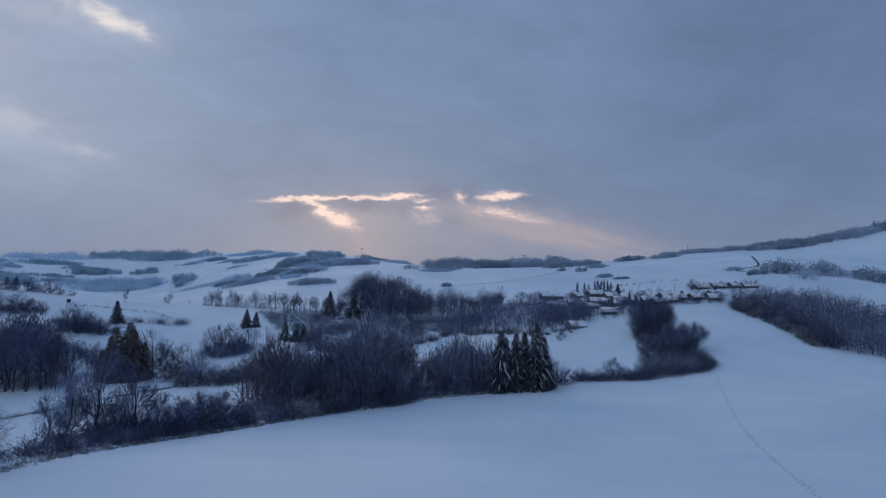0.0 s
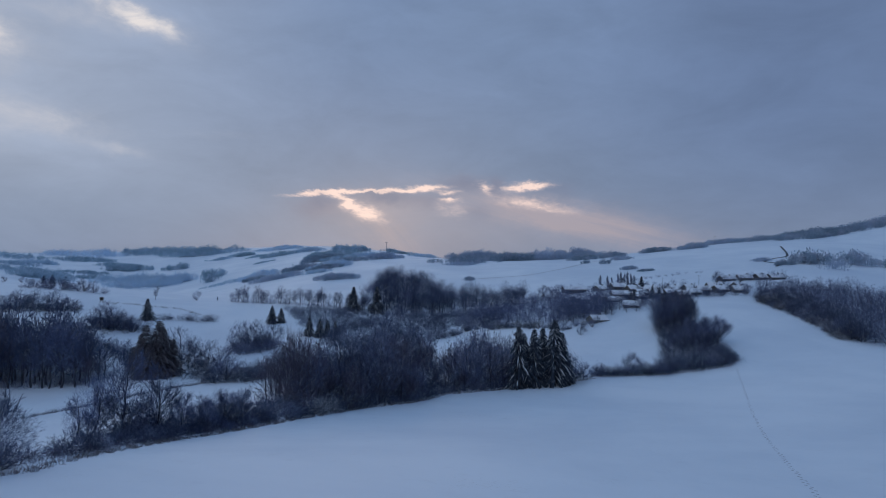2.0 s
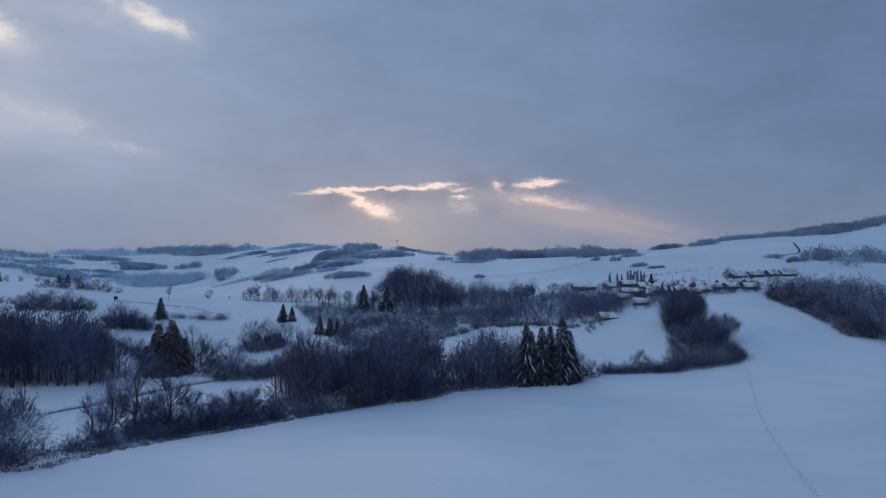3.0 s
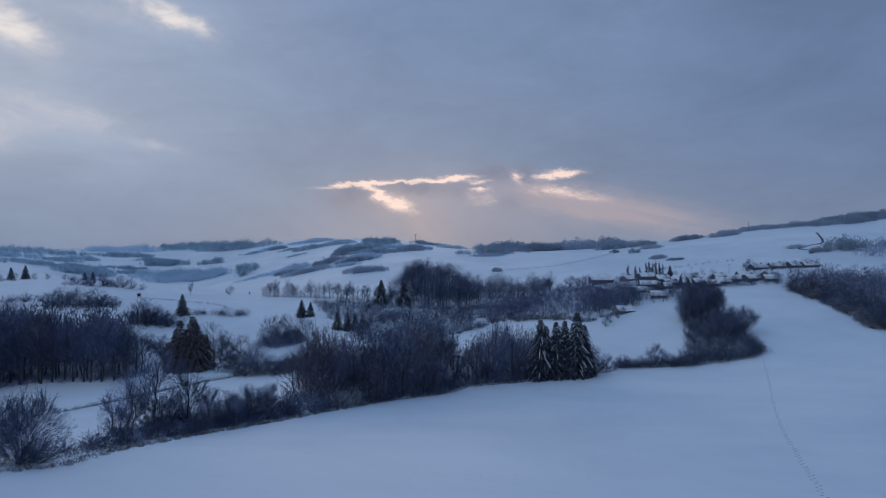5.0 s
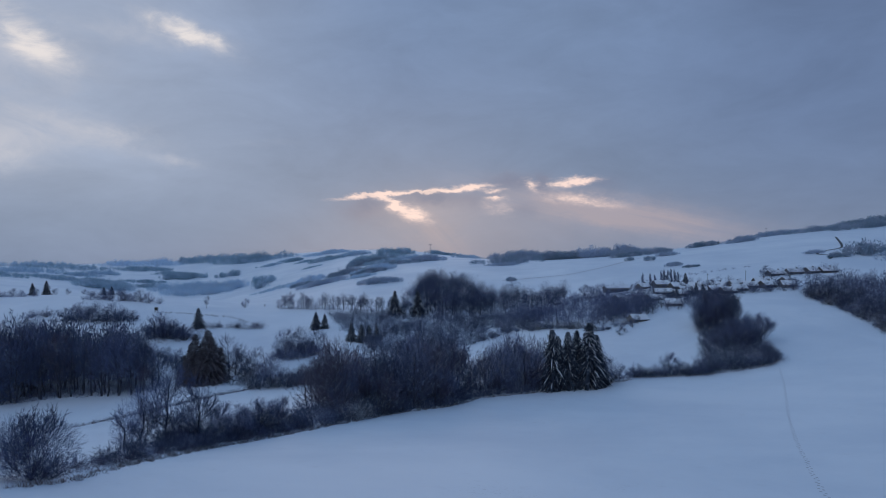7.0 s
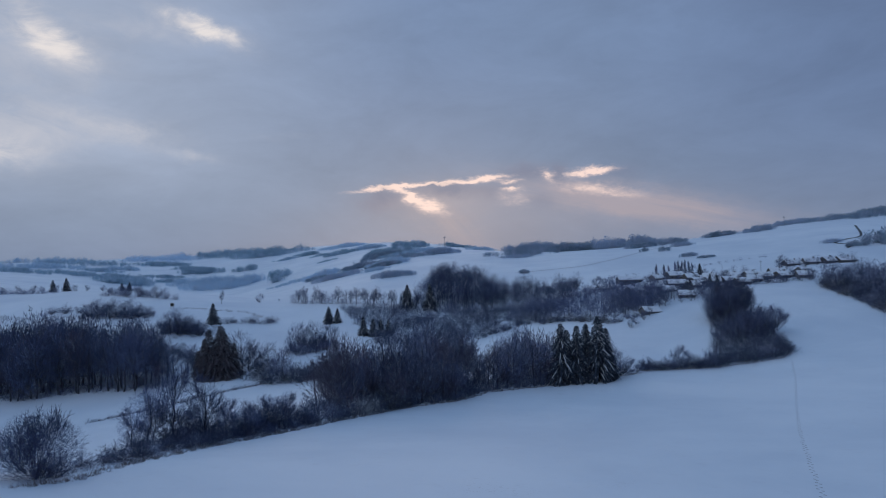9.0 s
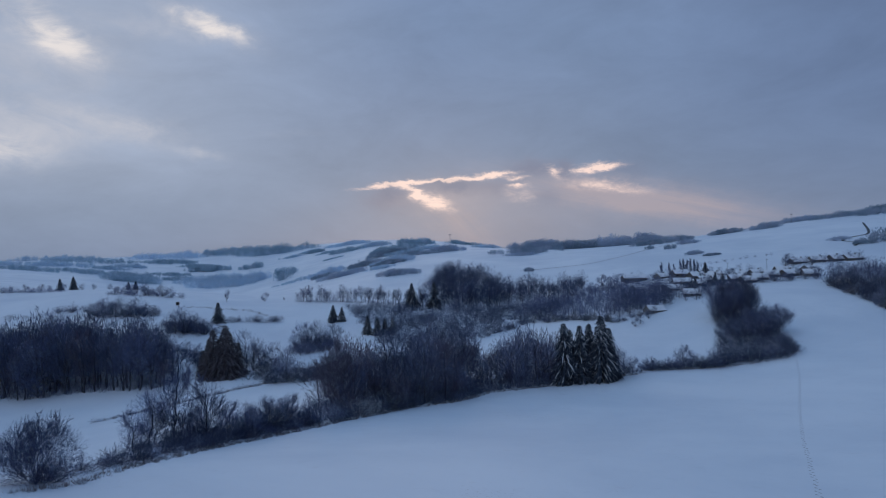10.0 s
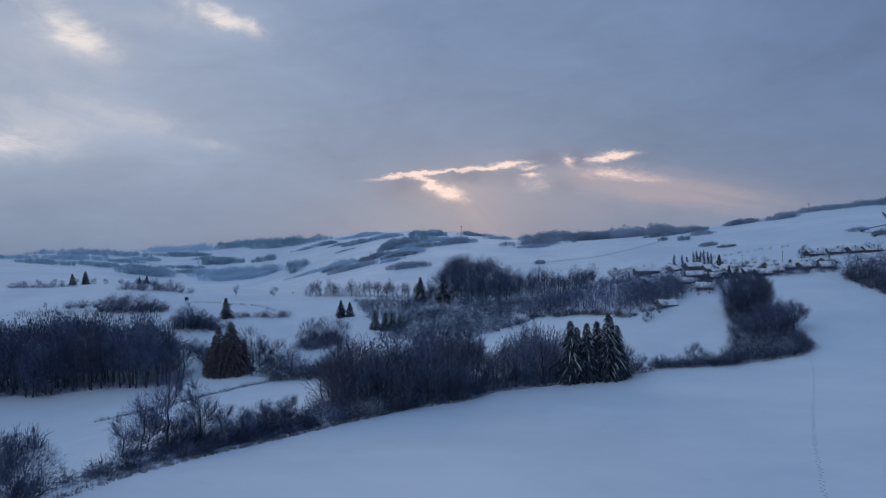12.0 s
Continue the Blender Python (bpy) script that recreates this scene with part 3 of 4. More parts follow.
# plant models
OAKS = [(bare_tree("bare_tree", rng, 16, 0.36, TWIG, limbs=30, subs=7, twigs=6, width=0.055, fine=1500, label="leafless broad tree with dark dusted branches"), 16.0) for i in range(3)]
RUSSET = [(bare_tree("bare_tree", rng, 16, 0.32, TWIG_RED, limbs=30, subs=7, twigs=6, width=0.055, fine=1500, label="leafless tree with russet-brown twigs"), 16.0) for i in range(2)]
SLIM = [(bare_tree("bare_tree", rng, 18, 0.20, TWIG, limbs=26, subs=6, twigs=5, low=0.24, width=0.055, fine=900, label="slender leafless tree with upright branches"), 18.0) for i in range(3)]
SLIM_RED = [(bare_tree("bare_tree", rng, 18, 0.21, TWIG_RED, limbs=26, subs=6, twigs=5, low=0.22, width=0.055, fine=900, label="slender leafless tree with brownish twigs"), 18.0) for i in range(2)]
FROSTED = [(bare_tree("bare_tree", rng, 14, 0.36, TWIG_FROST, limbs=30, subs=7, twigs=6, width=0.05, fine=1500, label="leafless tree with snow-dusted branches"), 14.0) for i in range(2)]
NEAR = [(bare_tree("bare_tree", rng, 13, sp, TWIG, limbs=34, subs=8, twigs=6, low=lo, width=0.034, fine=2300, lean=0.07, label="tall bare hedgerow tree with open branches"), 13.0) for sp, lo in ((0.27, 0.16), (0.31, 0.24), (0.28, 0.2))]
BUSHES = [(bush("shrub", rng, 4, 0.62, TWIG_FROST, stems=30, fine=900, label="bare shrub dusted with snow"), 4.0) for i in range(3)]
DARK_BUSH = [(bush("shrub", rng, 5, 0.6, TWIG, stems=30, fine=900, label="dark bare shrub with little snow"), 5.0) for i in range(2)]
RIME_BUSH = [(bush("shrub", rng, 3, 0.7, TWIG_RIME, stems=26, fine=700, label="low shrub thick with snow"), 3.0) for i in range(2)]
SPRUCES = [(spruce("spruce", rng, 18, 0.37, tiers=32, label="tall dark spruce with snow on drooping boughs"), 18.0) for i in range(3)]
BROWN_FIRS = [(spruce("conifer", rng, 18, g, tiers=26, needles=NEEDLE_BROWN, snowy=0.0, label="dark brown conifer with almost no snow on it"), 18.0) for g in (0.27, 0.33)]
BIG_BUSH = (bare_tree("round_bush", rng, 7.5, 0.66, TWIG, limbs=110, subs=11, twigs=7, low=0.0, width=0.028, fine=15000, stems=7, thick=0.020, lean=0.02, category="bush", label="large round bare bush beside the snowy field"), 7.5)
POPLAR = (bare_tree("poplar", rng, 12, 0.085, TWIG, limbs=26, subs=4, twigs=6, low=0.05, width=0.06, fine=1300, label="narrow upright bare poplar in the village"), 12.0)


def flock(shape_pair):
    """Vertices, faces and material slots of a simple plant, for woods too dense to part."""
    wood, crown = shape_pair
    v = np.array(wood.v + crown.v, float)
    k = len(wood.v)
    return v, wood.f, [tuple(i + k for i in f) for f in crown.f]


SIMPLE_OAK = [(flock(bare_tree("", rng, 16, 0.36, None, limbs=11, subs=3, twigs=4, width=0.18, fine=380, bare=True)), 16.0) for i in range(3)]
SIMPLE_SLIM = [(flock(bare_tree("", rng, 18, 0.20, None, limbs=10, subs=3, twigs=4, low=0.20, width=0.18, fine=320, bare=True)), 18.0) for i in range(2)]
SIMPLE_BUSH = [(flock(bush("", rng, 4, 0.66, None, stems=9, subs=2, twigs=3, width=0.11, fine=170, bare=True)), 4.0) for i in range(3)]


def thicket(name, label, poly, gap, kinds, lo, hi, twig, wide=1.0, spots=None, category="woods", tall=None):
    """One stand of plants that cannot be told apart one by one."""
    vs, fs, mi, k = [], [], [], 0
    for x, y in (spots if spots is not None else scatter(poly, gap)):
        (v, fw, fc), h0 = placer.choice(kinds)
        h = placer.uniform(lo, hi) * (0.98 + 0.40 * noise.noise((x * 0.07, y * 0.07, 5.0))) * (tall(x, y) if tall else 1.0)
        s, w, a = h / h0, wide * placer.uniform(0.9, 1.2), placer.uniform(0, 2 * pi)
        p = v * (s * w, s * w, s)
        p = np.stack([p[:, 0] * cos(a) - p[:, 1] * sin(a) + x, p[:, 0] * sin(a) + p[:, 1] * cos(a) + y, p[:, 2] + ground_z(x, y) - 0.15], 1)
        vs.append(p)
        fs += [tuple(i + k for i in f) for f in fw] + [tuple(i + k for i in f) for f in fc]
        mi += [0] * len(fw) + [1] * len(fc)
        k += len(p)
    ob = new(name, mesh_from(name, np.concatenate(vs).tolist(), fs, [BARK, twig], mi))
    return tagged(ob, label, category, kind="stuff")


def wood(poly, gap, kinds, lo, hi, group, wide=1.0, tall=None):
    for x, y in scatter(poly, gap):
        lump = (0.98 + 0.42 * noise.noise((x * 0.07, y * 0.07, 5.0))) * (tall(x, y) if tall else 1.0)
        plant(placer.choice(kinds), x, y, placer.uniform(lo, hi) * lump, group, wide * placer.uniform(0.9, 1.15))


# ---- the hedgerow along the near field ----
EDGE = [(-42, 60), (-40, 66), (-41, 77), (-39, 96), (-34, 113), (-27, 134), (-19, 148), (-12, 158), (-1, 166), (8, 179), (30, 187), (57, 200)]
plant(BIG_BUSH, -44.0, 65.5, 6.9, turn=0.5)
for i, (x, y, h) in enumerate([(-48.2, 92, 6.4), (-48.6, 97.5, 9.8), (-46.4, 101, 13.2), (-42.0, 104, 11.4), (-49.6, 101, 7.0), (-39.5, 107, 6.2), (-37, 112, 5.6), (-36.6, 119, 7.4), (-34.5, 125, 5.6), (-44.4, 103, 7.2)]):
    plant(NEAR[i % 3], x, y, h, "hedgerow trees", 1.0 if h > 9 else 1.2)
for i, (x, y) in enumerate(along([(-44, 108), (-39, 118), (-36, 128), (-38, 136)], 4.6, 1.4)):
    plant(NEAR[(i + 1) % 3], x, y, placer.uniform(4.4, 6.6), "hedgerow trees", 1.25)
for x, y in along([(-43.5, 74), (-43, 84), (-41.5, 96), (-36.5, 112), (-29.5, 133)], 2.0, 0.9):
    plant(placer.choice(BUSHES + DARK_BUSH), x, y + 0.6, placer.uniform(1.5, 2.9), "hedgerow shrubs", 1.2)
for x, y in along([(-48, 92), (-40, 108), (-36, 120), (-32, 134)], 1.7, 1.5):
    plant(placer.choice(DARK_BUSH + BUSHES), x, y, placer.uniform(2.2, 4.4), "hedgerow shrubs", 1.1)
for x, y in along([(-46, 99), (-40, 110), (-36, 122), (-31, 136)], 1.9, 1.2):
    plant(placer.choice(DARK_BUSH + BUSHES + RIME_BUSH[:1]), x, y, placer.uniform(3.0, 5.6), "hedgerow shrubs", 1.0)
thicket("undergrowth", "tangled brown undergrowth along the field edge", None, 0, SIMPLE_BUSH, 0.7, 1.6, TWIG_RED, 1.5, spots=along([(-43, 66), (-42, 80), (-40, 96), (-35, 113), (-28, 133)], 0.9, 0.8), category="undergrowth")

# ---- the grove ----
GROVE_FRONT = [(-29, 140), (-20, 151), (-11, 161), (0, 168), (9, 182), (28, 189), (26, 200), (2, 190), (-18, 176), (-37, 162)]
wood(GROVE_FRONT, 5.3, OAKS + RUSSET + RUSSET + FROSTED + SLIM[:1], 9.5, 18.5, "grove trees", 0.95)
thicket("grove_interior", "dense leafless trees deep in the grove", [(-37, 162), (-18, 176), (2, 190), (26, 200), (34, 202), (22, 222), (-8, 214), (-36, 196), (-46, 180)], 5.0, SIMPLE_OAK, 9, 14.5, TWIG_RED)
thicket("grove_undergrowth", "dense bare shrubs beneath the grove", [(-32, 138), (-20, 150), (-11, 159), (0, 167), (9, 180), (44, 192), (40, 206), (2, 196), (-20, 180), (-40, 164)], 2.5, SIMPLE_BUSH, 2.2, 4.6, TWIG_FROST, 1.2, category="undergrowth")
for x, y in along(EDGE[5:8], 1.7, 0.9):
    plant(placer.choice(BUSHES + RIME_BUSH), x - 1.4, y + 1.8, placer.uniform(3.0, 5.6), "snowy shrubs by the grove", 1.1)
for x, y in along(EDGE[7:], 2.6, 0.6):
    plant(placer.choice(DARK_BUSH), x - 0.6, y + 2.0, placer.uniform(1.4, 2.6), "grove undergrowth", 1.2)
for i, (x, y, h) in enumerate([(30.5, 189, 18.6), (35.5, 190.5, 17.6), (42, 191, 20.3), (33, 194, 16.0), (39, 194.5, 17.5), (45, 194, 16.0)]):
    plant(SPRUCES[i % 3], x, y, h, "spruces at the grove's end")
for x, y, h in [(46.5, 195, 10), (50, 197, 8), (53, 198, 6.0), (45, 199, 11), (56, 200, 3.2), (26, 190, 11), (22, 188, 15), (48, 200, 8)]:
    plant(placer.choice(OAKS), x, y, h, "grove trees", 1.2)

# ---- the forest by the meadow ----
def forest_rise(x, y):
    return float(np.interp(-x, (99, 103, 112, 128, 150), (0.42, 0.66, 0.94, 1.04, 1.12)))


wood([(-160, 211), (-132, 212), (-115, 208), (-103, 207), (-100, 213), (-103, 220), (-112, 219), (-132, 222), (-162, 222)], 4.2, SLIM + SLIM_RED + SLIM + OAKS[:1], 17.0, 20.5, "forest trees", 1.1, forest_rise)
thicket("forest_interior", "dense bare forest above the meadow", [(-235, 210), (-160, 213), (-162, 222), (-132, 222), (-104, 220), (-112, 232), (-138, 242), (-172, 250), (-235, 256)], 4.2, SIMPLE_SLIM + SIMPLE_OAK[:1], 16.5, 20.0, TWIG, tall=forest_rise)
thicket("forest_floor_brush", "low bare brush under the forest trees", [(-200, 210), (-132, 212), (-115, 208), (-101, 211), (-101, 224), (-132, 222), (-200, 224)], 2.6, SIMPLE_BUSH, 1.6, 3.4, TWIG, 1.2, category="undergrowth")
for i, (x, y, h) in enumerate([(-92.5, 222.5, 17.6), (-87.2, 222.5, 17.4), (-95.4, 225.5, 13.5), (-89.8, 219.5, 12.0), (-84.0, 224.5, 12.5), (-89.8, 227, 18.4), (-98, 226, 9.0), (-93, 219.5, 10.0), (-86.5, 220.5, 11.5)]):
    plant(BROWN_FIRS[i % 2], x, y, h, "conifer clump", 1.45)
plant(SPRUCES[0], -122.6, 297.5, 10.2, wide=1.25)["label"] = "small snowy spruce alone on the slope"
for x, y, h in [(-84.5, 234, 14.2), (-80.7, 237, 10.6), (-76.5, 239, 9.0), (-116, 250, 5), (-102, 232, 9.0), (-106, 237, 8.2), (-99, 228, 7.6), (-98, 236, 9.4), (-62.1, 212, 11.0), (-81, 231, 10.5), (-129.5, 275, 12.6)]:
    plant(placer.choice(FROSTED + OAKS), x, y, h, "meadow trees", 1.2)
for x, y, h in [(-71, 264, 10.3), (-64, 264, 10.8), (-59, 268, 9.5), (-66, 259, 9.0), (-69, 256, 7.5), (-62, 259, 7.5), (-74, 262, 6.0)]:
    plant(placer.choice(OAKS), x, y, h * 1.1, "copse trees", 1.25)
thicket("copse_brush", "dark brush under the small copse", [(-77, 257), (-66, 251), (-55, 262), (-58, 271), (-72, 268)], 2.4, SIMPLE_BUSH, 3.0, 5.5, TWIG, 1.2, category="undergrowth")
for x, y, h in [(-70, 233, 7.0), (-68, 222, 5.5), (-60, 212, 5.5), (-66, 211, 4.8), (-70, 214, 4.4), (-55, 209, 5.2), (-51, 211, 5.4), (-75, 222, 4.6), (-47, 214, 5.2), (-57, 221, 4.6), (-54, 224, 5.1), (-64, 219, 4.5), (-51, 230, 5), (-48, 238, 6), (-72, 226, 4.5), (-78, 236, 5), (-61, 222, 5), (-55, 216, 4)]:
    plant(placer.choice(BUSHES + RIME_BUSH), x, y, h, "meadow shrubs", 1.25)
thicket("meadow_brush", "snow-dusted brush along the meadow's edge", None, 0, SIMPLE_BUSH, 2.6, 5.0, TWIG_FROST, 1.2, spots=along([(-76, 220), (-66, 213), (-56, 210), (-47, 214)], 1.5, 2.2) + along([(-80, 232), (-72, 228), (-64, 222)], 1.7, 2.2), category="undergrowth")
thicket("lane_brush", "dark brush between the forest and the conifers", None, 0, SIMPLE_BUSH, 2.6, 5.2, TWIG, 1.2, spots=along([(-112, 246), (-106, 238), (-100, 231), (-96, 227)], 1.3, 2.0) + along([(-126, 254), (-112, 246)], 1.8, 1.6), category="undergrowth")
# ---- the slope above ----
for x, y, h in [(-216, 315, 4.3), (-208, 314, 5.1), (-200, 312, 4), (-187, 303, 8.0), (-180, 304, 7), (-174, 302, 9.6), (-169, 301, 7.4), (-162, 301, 6.6), (-157, 303, 5.0), (-133, 275, 10.2), (-131, 279, 9.2),
                (-128, 276, 7.0), (-124, 282, 5.1), (-142, 286, 4.6), (-138, 280, 4), (-120, 276, 7), (-125, 279, 8), (-176, 300, 8), (-184, 305, 9), (-194, 308, 6), (-166, 303, 9)]:
    plant(placer.choice(OAKS + DARK_BUSH), x, y, h, "slope shrubs", 1.5)
thicket("slope_hedge", "broken hedge of small shrubs on the slope", None, 0, SIMPLE_BUSH, 2.6, 4.8, TWIG, 1.15, spots=along([(-120, 300), (-94, 311)], 1.7, 1.3) + along([(-140, 274), (-116, 279)], 1.6, 1.6), category="hedge")
for x, y, h in [(-115, 303, 3.4), (-107, 307, 3.0), (-99, 310, 3.3)]:
    plant(placer.choice(BUSHES), x, y, h, "hedge on the slope", 1.1)
thicket("slope_brush", "snowy brush strips across the slope", None, 0, SIMPLE_BUSH, 1.2, 2.6, TWIG_RIME, 1.5, spots=along([(-150, 284), (-118, 292)], 2.2, 2.4) + along([(-245, 312), (-160, 296)], 1.7, 3.5) + along([(-130, 272), (-112, 280)], 2.0, 2.5), category="undergrowth")
thicket("slope_scrub", "dark scrub on the snowy slope", None, 0, SIMPLE_BUSH, 3.0, 6.6, TWIG, 1.1, spots=along([(-192, 304), (-172, 301), (-154, 303)], 1.6, 2.4) + along([(-140, 278), (-122, 280)], 1.8, 2.0), category="undergrowth")
# ---- the ridge ----
thicket("ridge_scrub", "dark scrub along the snowy ridge", None, 0, SIMPLE_BUSH, 2.4, 4.6, TWIG, 1.15, spots=along([(-318, 398), (-286, 391), (-262, 388)], 1.8, 2.0) + along([(-214, 357), (-190, 350), (-166, 346)], 2.2, 2.2), category="undergrowth")
for x, y, h in [(-277, 404, 8.1), (-269, 406, 9.4), (-226, 398, 5.4), (-222, 400, 6.0)]:
    plant(SPRUCES[1], x, y, h, "ridge conifers", 1.2)
for x, y, h in [(-283, 402, 4), (-290, 404, 5), (-273, 402, 4.6), (-262, 404, 4.5), (-300, 402, 5), (-312, 404, 4), (-240, 400, 4), (-252, 402, 4.2)]:
    plant(placer.choice(OAKS + FROSTED), x, y, h, "ridge trees", 1.2)
for x, y in along([(-210, 358), (-190, 352), (-168, 346)], 3.2, 2.0):
    plant(placer.choice(OAKS), x, y, placer.uniform(3.5, 7.8), "ridge trees", 1.3)
plant(SLIM[0], -139, 348, 7.2)["label"] = "slim lone tree on the snowy slope"
plant(OAKS[0], -123, 366, 5.8, wide=1.3)["label"] = "round lone tree on the snowy slope"
for i, (x, y, h) in enumerate([(-113, 371, 2.2), (-103, 367, 9.0), (-96, 367, 8.3), (-91, 364, 8.2), (-86, 363, 7.5), (-80, 360, 8.5), (-76, 361, 7.5), (-72, 360, 10.8), (-67, 360, 7.5), (-63, 359, 7.0), (-59, 358, 8.5), (-56, 356, 8.1),
                               (-50, 356, 9.7), (-46, 357, 9.0), (-43, 357, 8.1), (-39, 356, 9.5), (-36, 355, 8.5), (-30, 354, 9.0), (-27, 353, 10.3), (-23, 354, 9.0), (-100, 368, 7.5), (-84, 362, 6.5), (-53, 358, 7.5)]):
    if i % 2 == 0:
        plant(SLIM[i % 3], x, y, h * 1.1, "row of trees on the ridge", 1.0)
thicket("ridge_trees", "thin row of small trees along the ridge", None, 0, SIMPLE_SLIM, 5.0, 10.5, TWIG, 1.0, spots=along([(-104, 367), (-80, 361), (-50, 357), (-22, 353)], 1.9, 1.3))
thicket("ridge_brush", "brush beneath the row of trees on the ridge", None, 0, SIMPLE_BUSH, 2.0, 4.4, TWIG, 1.1, spots=along([(-104, 367), (-80, 361), (-50, 357), (-22, 353)], 2.0, 1.4), category="undergrowth")
for x, y, h in [(-33, 352, 13.7), (-20, 351, 15.0), (-69, 312, 9.0), (-65, 314, 7.5), (-47, 287, 8.8), (-42, 285, 8.5), (-39, 288, 7.6), (-36, 292, 7)]:
    plant(placer.choice(SPRUCES), x, y, h, "valley conifers", 1.2)
thicket("young_plantation", "young plantation white with rime", [(-70, 346), (-46, 352), (-20, 349), (-15, 325), (-36, 298), (-54, 306)], 2.8, SIMPLE_BUSH, 2.4, 4.2, TWIG_FROST, 1.1)
# ---- the wooded knoll and the valley woods ----
thicket("knoll_wood", "dense leafless wood on a rounded knoll", [(-24, 414), (-9, 414), (13, 402), (26, 386), (24, 352), (-4, 350), (-20, 352)], 4.2, SIMPLE_SLIM[:1] + SIMPLE_OAK, 7.0, 14.5, TWIG, 1.15)
thicket("knoll_brush", "dark brush along the foot of the knoll", None, 0, SIMPLE_BUSH + SIMPLE_OAK[:1], 3.6, 7.0, TWIG, 1.15, spots=along([(-26, 356), (-4, 347), (24, 348), (56, 343)], 1.7, 3.5) + along([(-30, 352), (-26, 380), (-26, 410)], 2.2, 3.0), category="undergrowth")
thicket("knoll_wood", "leafless wood trailing off the knoll", [(24, 390), (56, 392), (68, 376), (56, 345), (26, 350)], 4.8, SIMPLE_SLIM[:1] + SIMPLE_OAK, 6, 11, TWIG, 1.1)
thicket("valley_wood", "leafless trees along the valley floor", [(18, 328), (40, 352), (60, 362), (92, 355), (103, 312), (84, 284), (62, 288), (40, 312)], 5.0, SIMPLE_OAK, 5, 9, TWIG, 1.2)
thicket("valley_scrub", "scrub and small trees along the stream", [(-36, 300), (-16, 346), (26, 348), (56, 342), (40, 316), (20, 322), (10, 296), (-16, 262), (-40, 266)], 3.4, SIMPLE_BUSH + SIMPLE_BUSH + SIMPLE_OAK[:1], 2.4, 6, TWIG_FROST, 1.2)
thicket("valley_wood", "leafless trees below the village", [(62, 292), (84, 286), (98, 292), (112, 298), (124, 304), (130, 318), (116, 326), (100, 318), (80, 320)], 4.6, SIMPLE_OAK, 4.5, 7.5, TWIG, 1.25)
for x, y in along([(8, 296), (30, 316), (52, 304), (66, 278), (84, 282)], 3.0, 2.0):
    plant(placer.choice(BUSHES + RIME_BUSH), x, y, placer.uniform(2.2, 4.4), "stream-side shrubs", 1.2)
for x, y, h in [(70, 262, 4.5), (73, 266, 5), (78, 272, 4.5), (82, 278, 4), (50, 258, 5)]:
    plant(placer.choice(FROSTED), x, y, h, "orchard trees", 1.1)
# ---- the hedge between the fields ----
wood([(97, 250), (113, 250), (120, 268), (122, 280), (112, 277), (104, 264)], 3.9, OAKS + RUSSET[:1] + FROSTED[:1], 11.0, 14.0, "hedge trees", 1.05)
thicket("hedge_brush", "thick bare brush along the hedge", [(80, 205), (96, 205), (107, 206), (110, 220), (114, 234), (117, 252), (99, 254), (95, 238), (88, 222)], 2.4, SIMPLE_BUSH, 2.8, 5.0, TWIG_FROST, 1.15, category="undergrowth")
wood([(88, 226), (108, 222), (112, 238), (96, 242)], 4.2, OAKS[:2] + FROSTED, 6, 9, "hedge trees", 1.1)
for x, y in along([(81, 205), (96, 205.5), (106, 206), (109, 220)], 2.6, 0.8):
    plant(placer.choice(BUSHES + DARK_BUSH), x, y, placer.uniform(3.2, 5.2), "hedge shrubs", 1.2)
for x, y in along([(58, 203.5), (84, 204.5)], 1.5, 0.9):
    plant(placer.choice(BUSHES + DARK_BUSH), x, y, placer.uniform(2.6, 4.8), "hedge shrubs", 1.2)
for x, y, h in [(71, 205, 7.5), (74, 206, 5.5), (107, 226, 11), (112, 228, 11.5), (115, 232, 9)]:
    plant(NEAR[1], x, y, h, "hedge trees", 1.1)
# ---- the wood on the field's far side ----
wood([(171, 304), (169, 272), (167, 248), (160, 228), (168, 222), (178, 250), (180, 276), (180, 304)], 4.8, FROSTED + BUSHES + OAKS[:1], 5, 10.0, "field-side wood", 1.15)
thicket("field_side_wood", "frosted woodland beyond the field", [(171, 304), (180, 304), (178, 250), (168, 222), (195, 205), (245, 240), (250, 300), (215, 322), (182, 322)], 5.0, SIMPLE_OAK + SIMPLE_BUSH, 6, 10.5, TWIG_FROST, 1.15)
for x, y in along([(169, 300), (167, 268), (164, 246), (158, 226)], 2.8, 1.2):
    plant(placer.choice(BUSHES + RIME_BUSH), x, y, placer.uniform(3, 5), "field-side wood", 1.3)
for x, y in along([(171, 300), (170, 270), (168, 248), (163, 228)], 3.6, 1.8):
    plant(placer.choice(RIME_BUSH + BUSHES), x + 1.5, y, placer.uniform(4, 6), "field-side wood", 1.25)


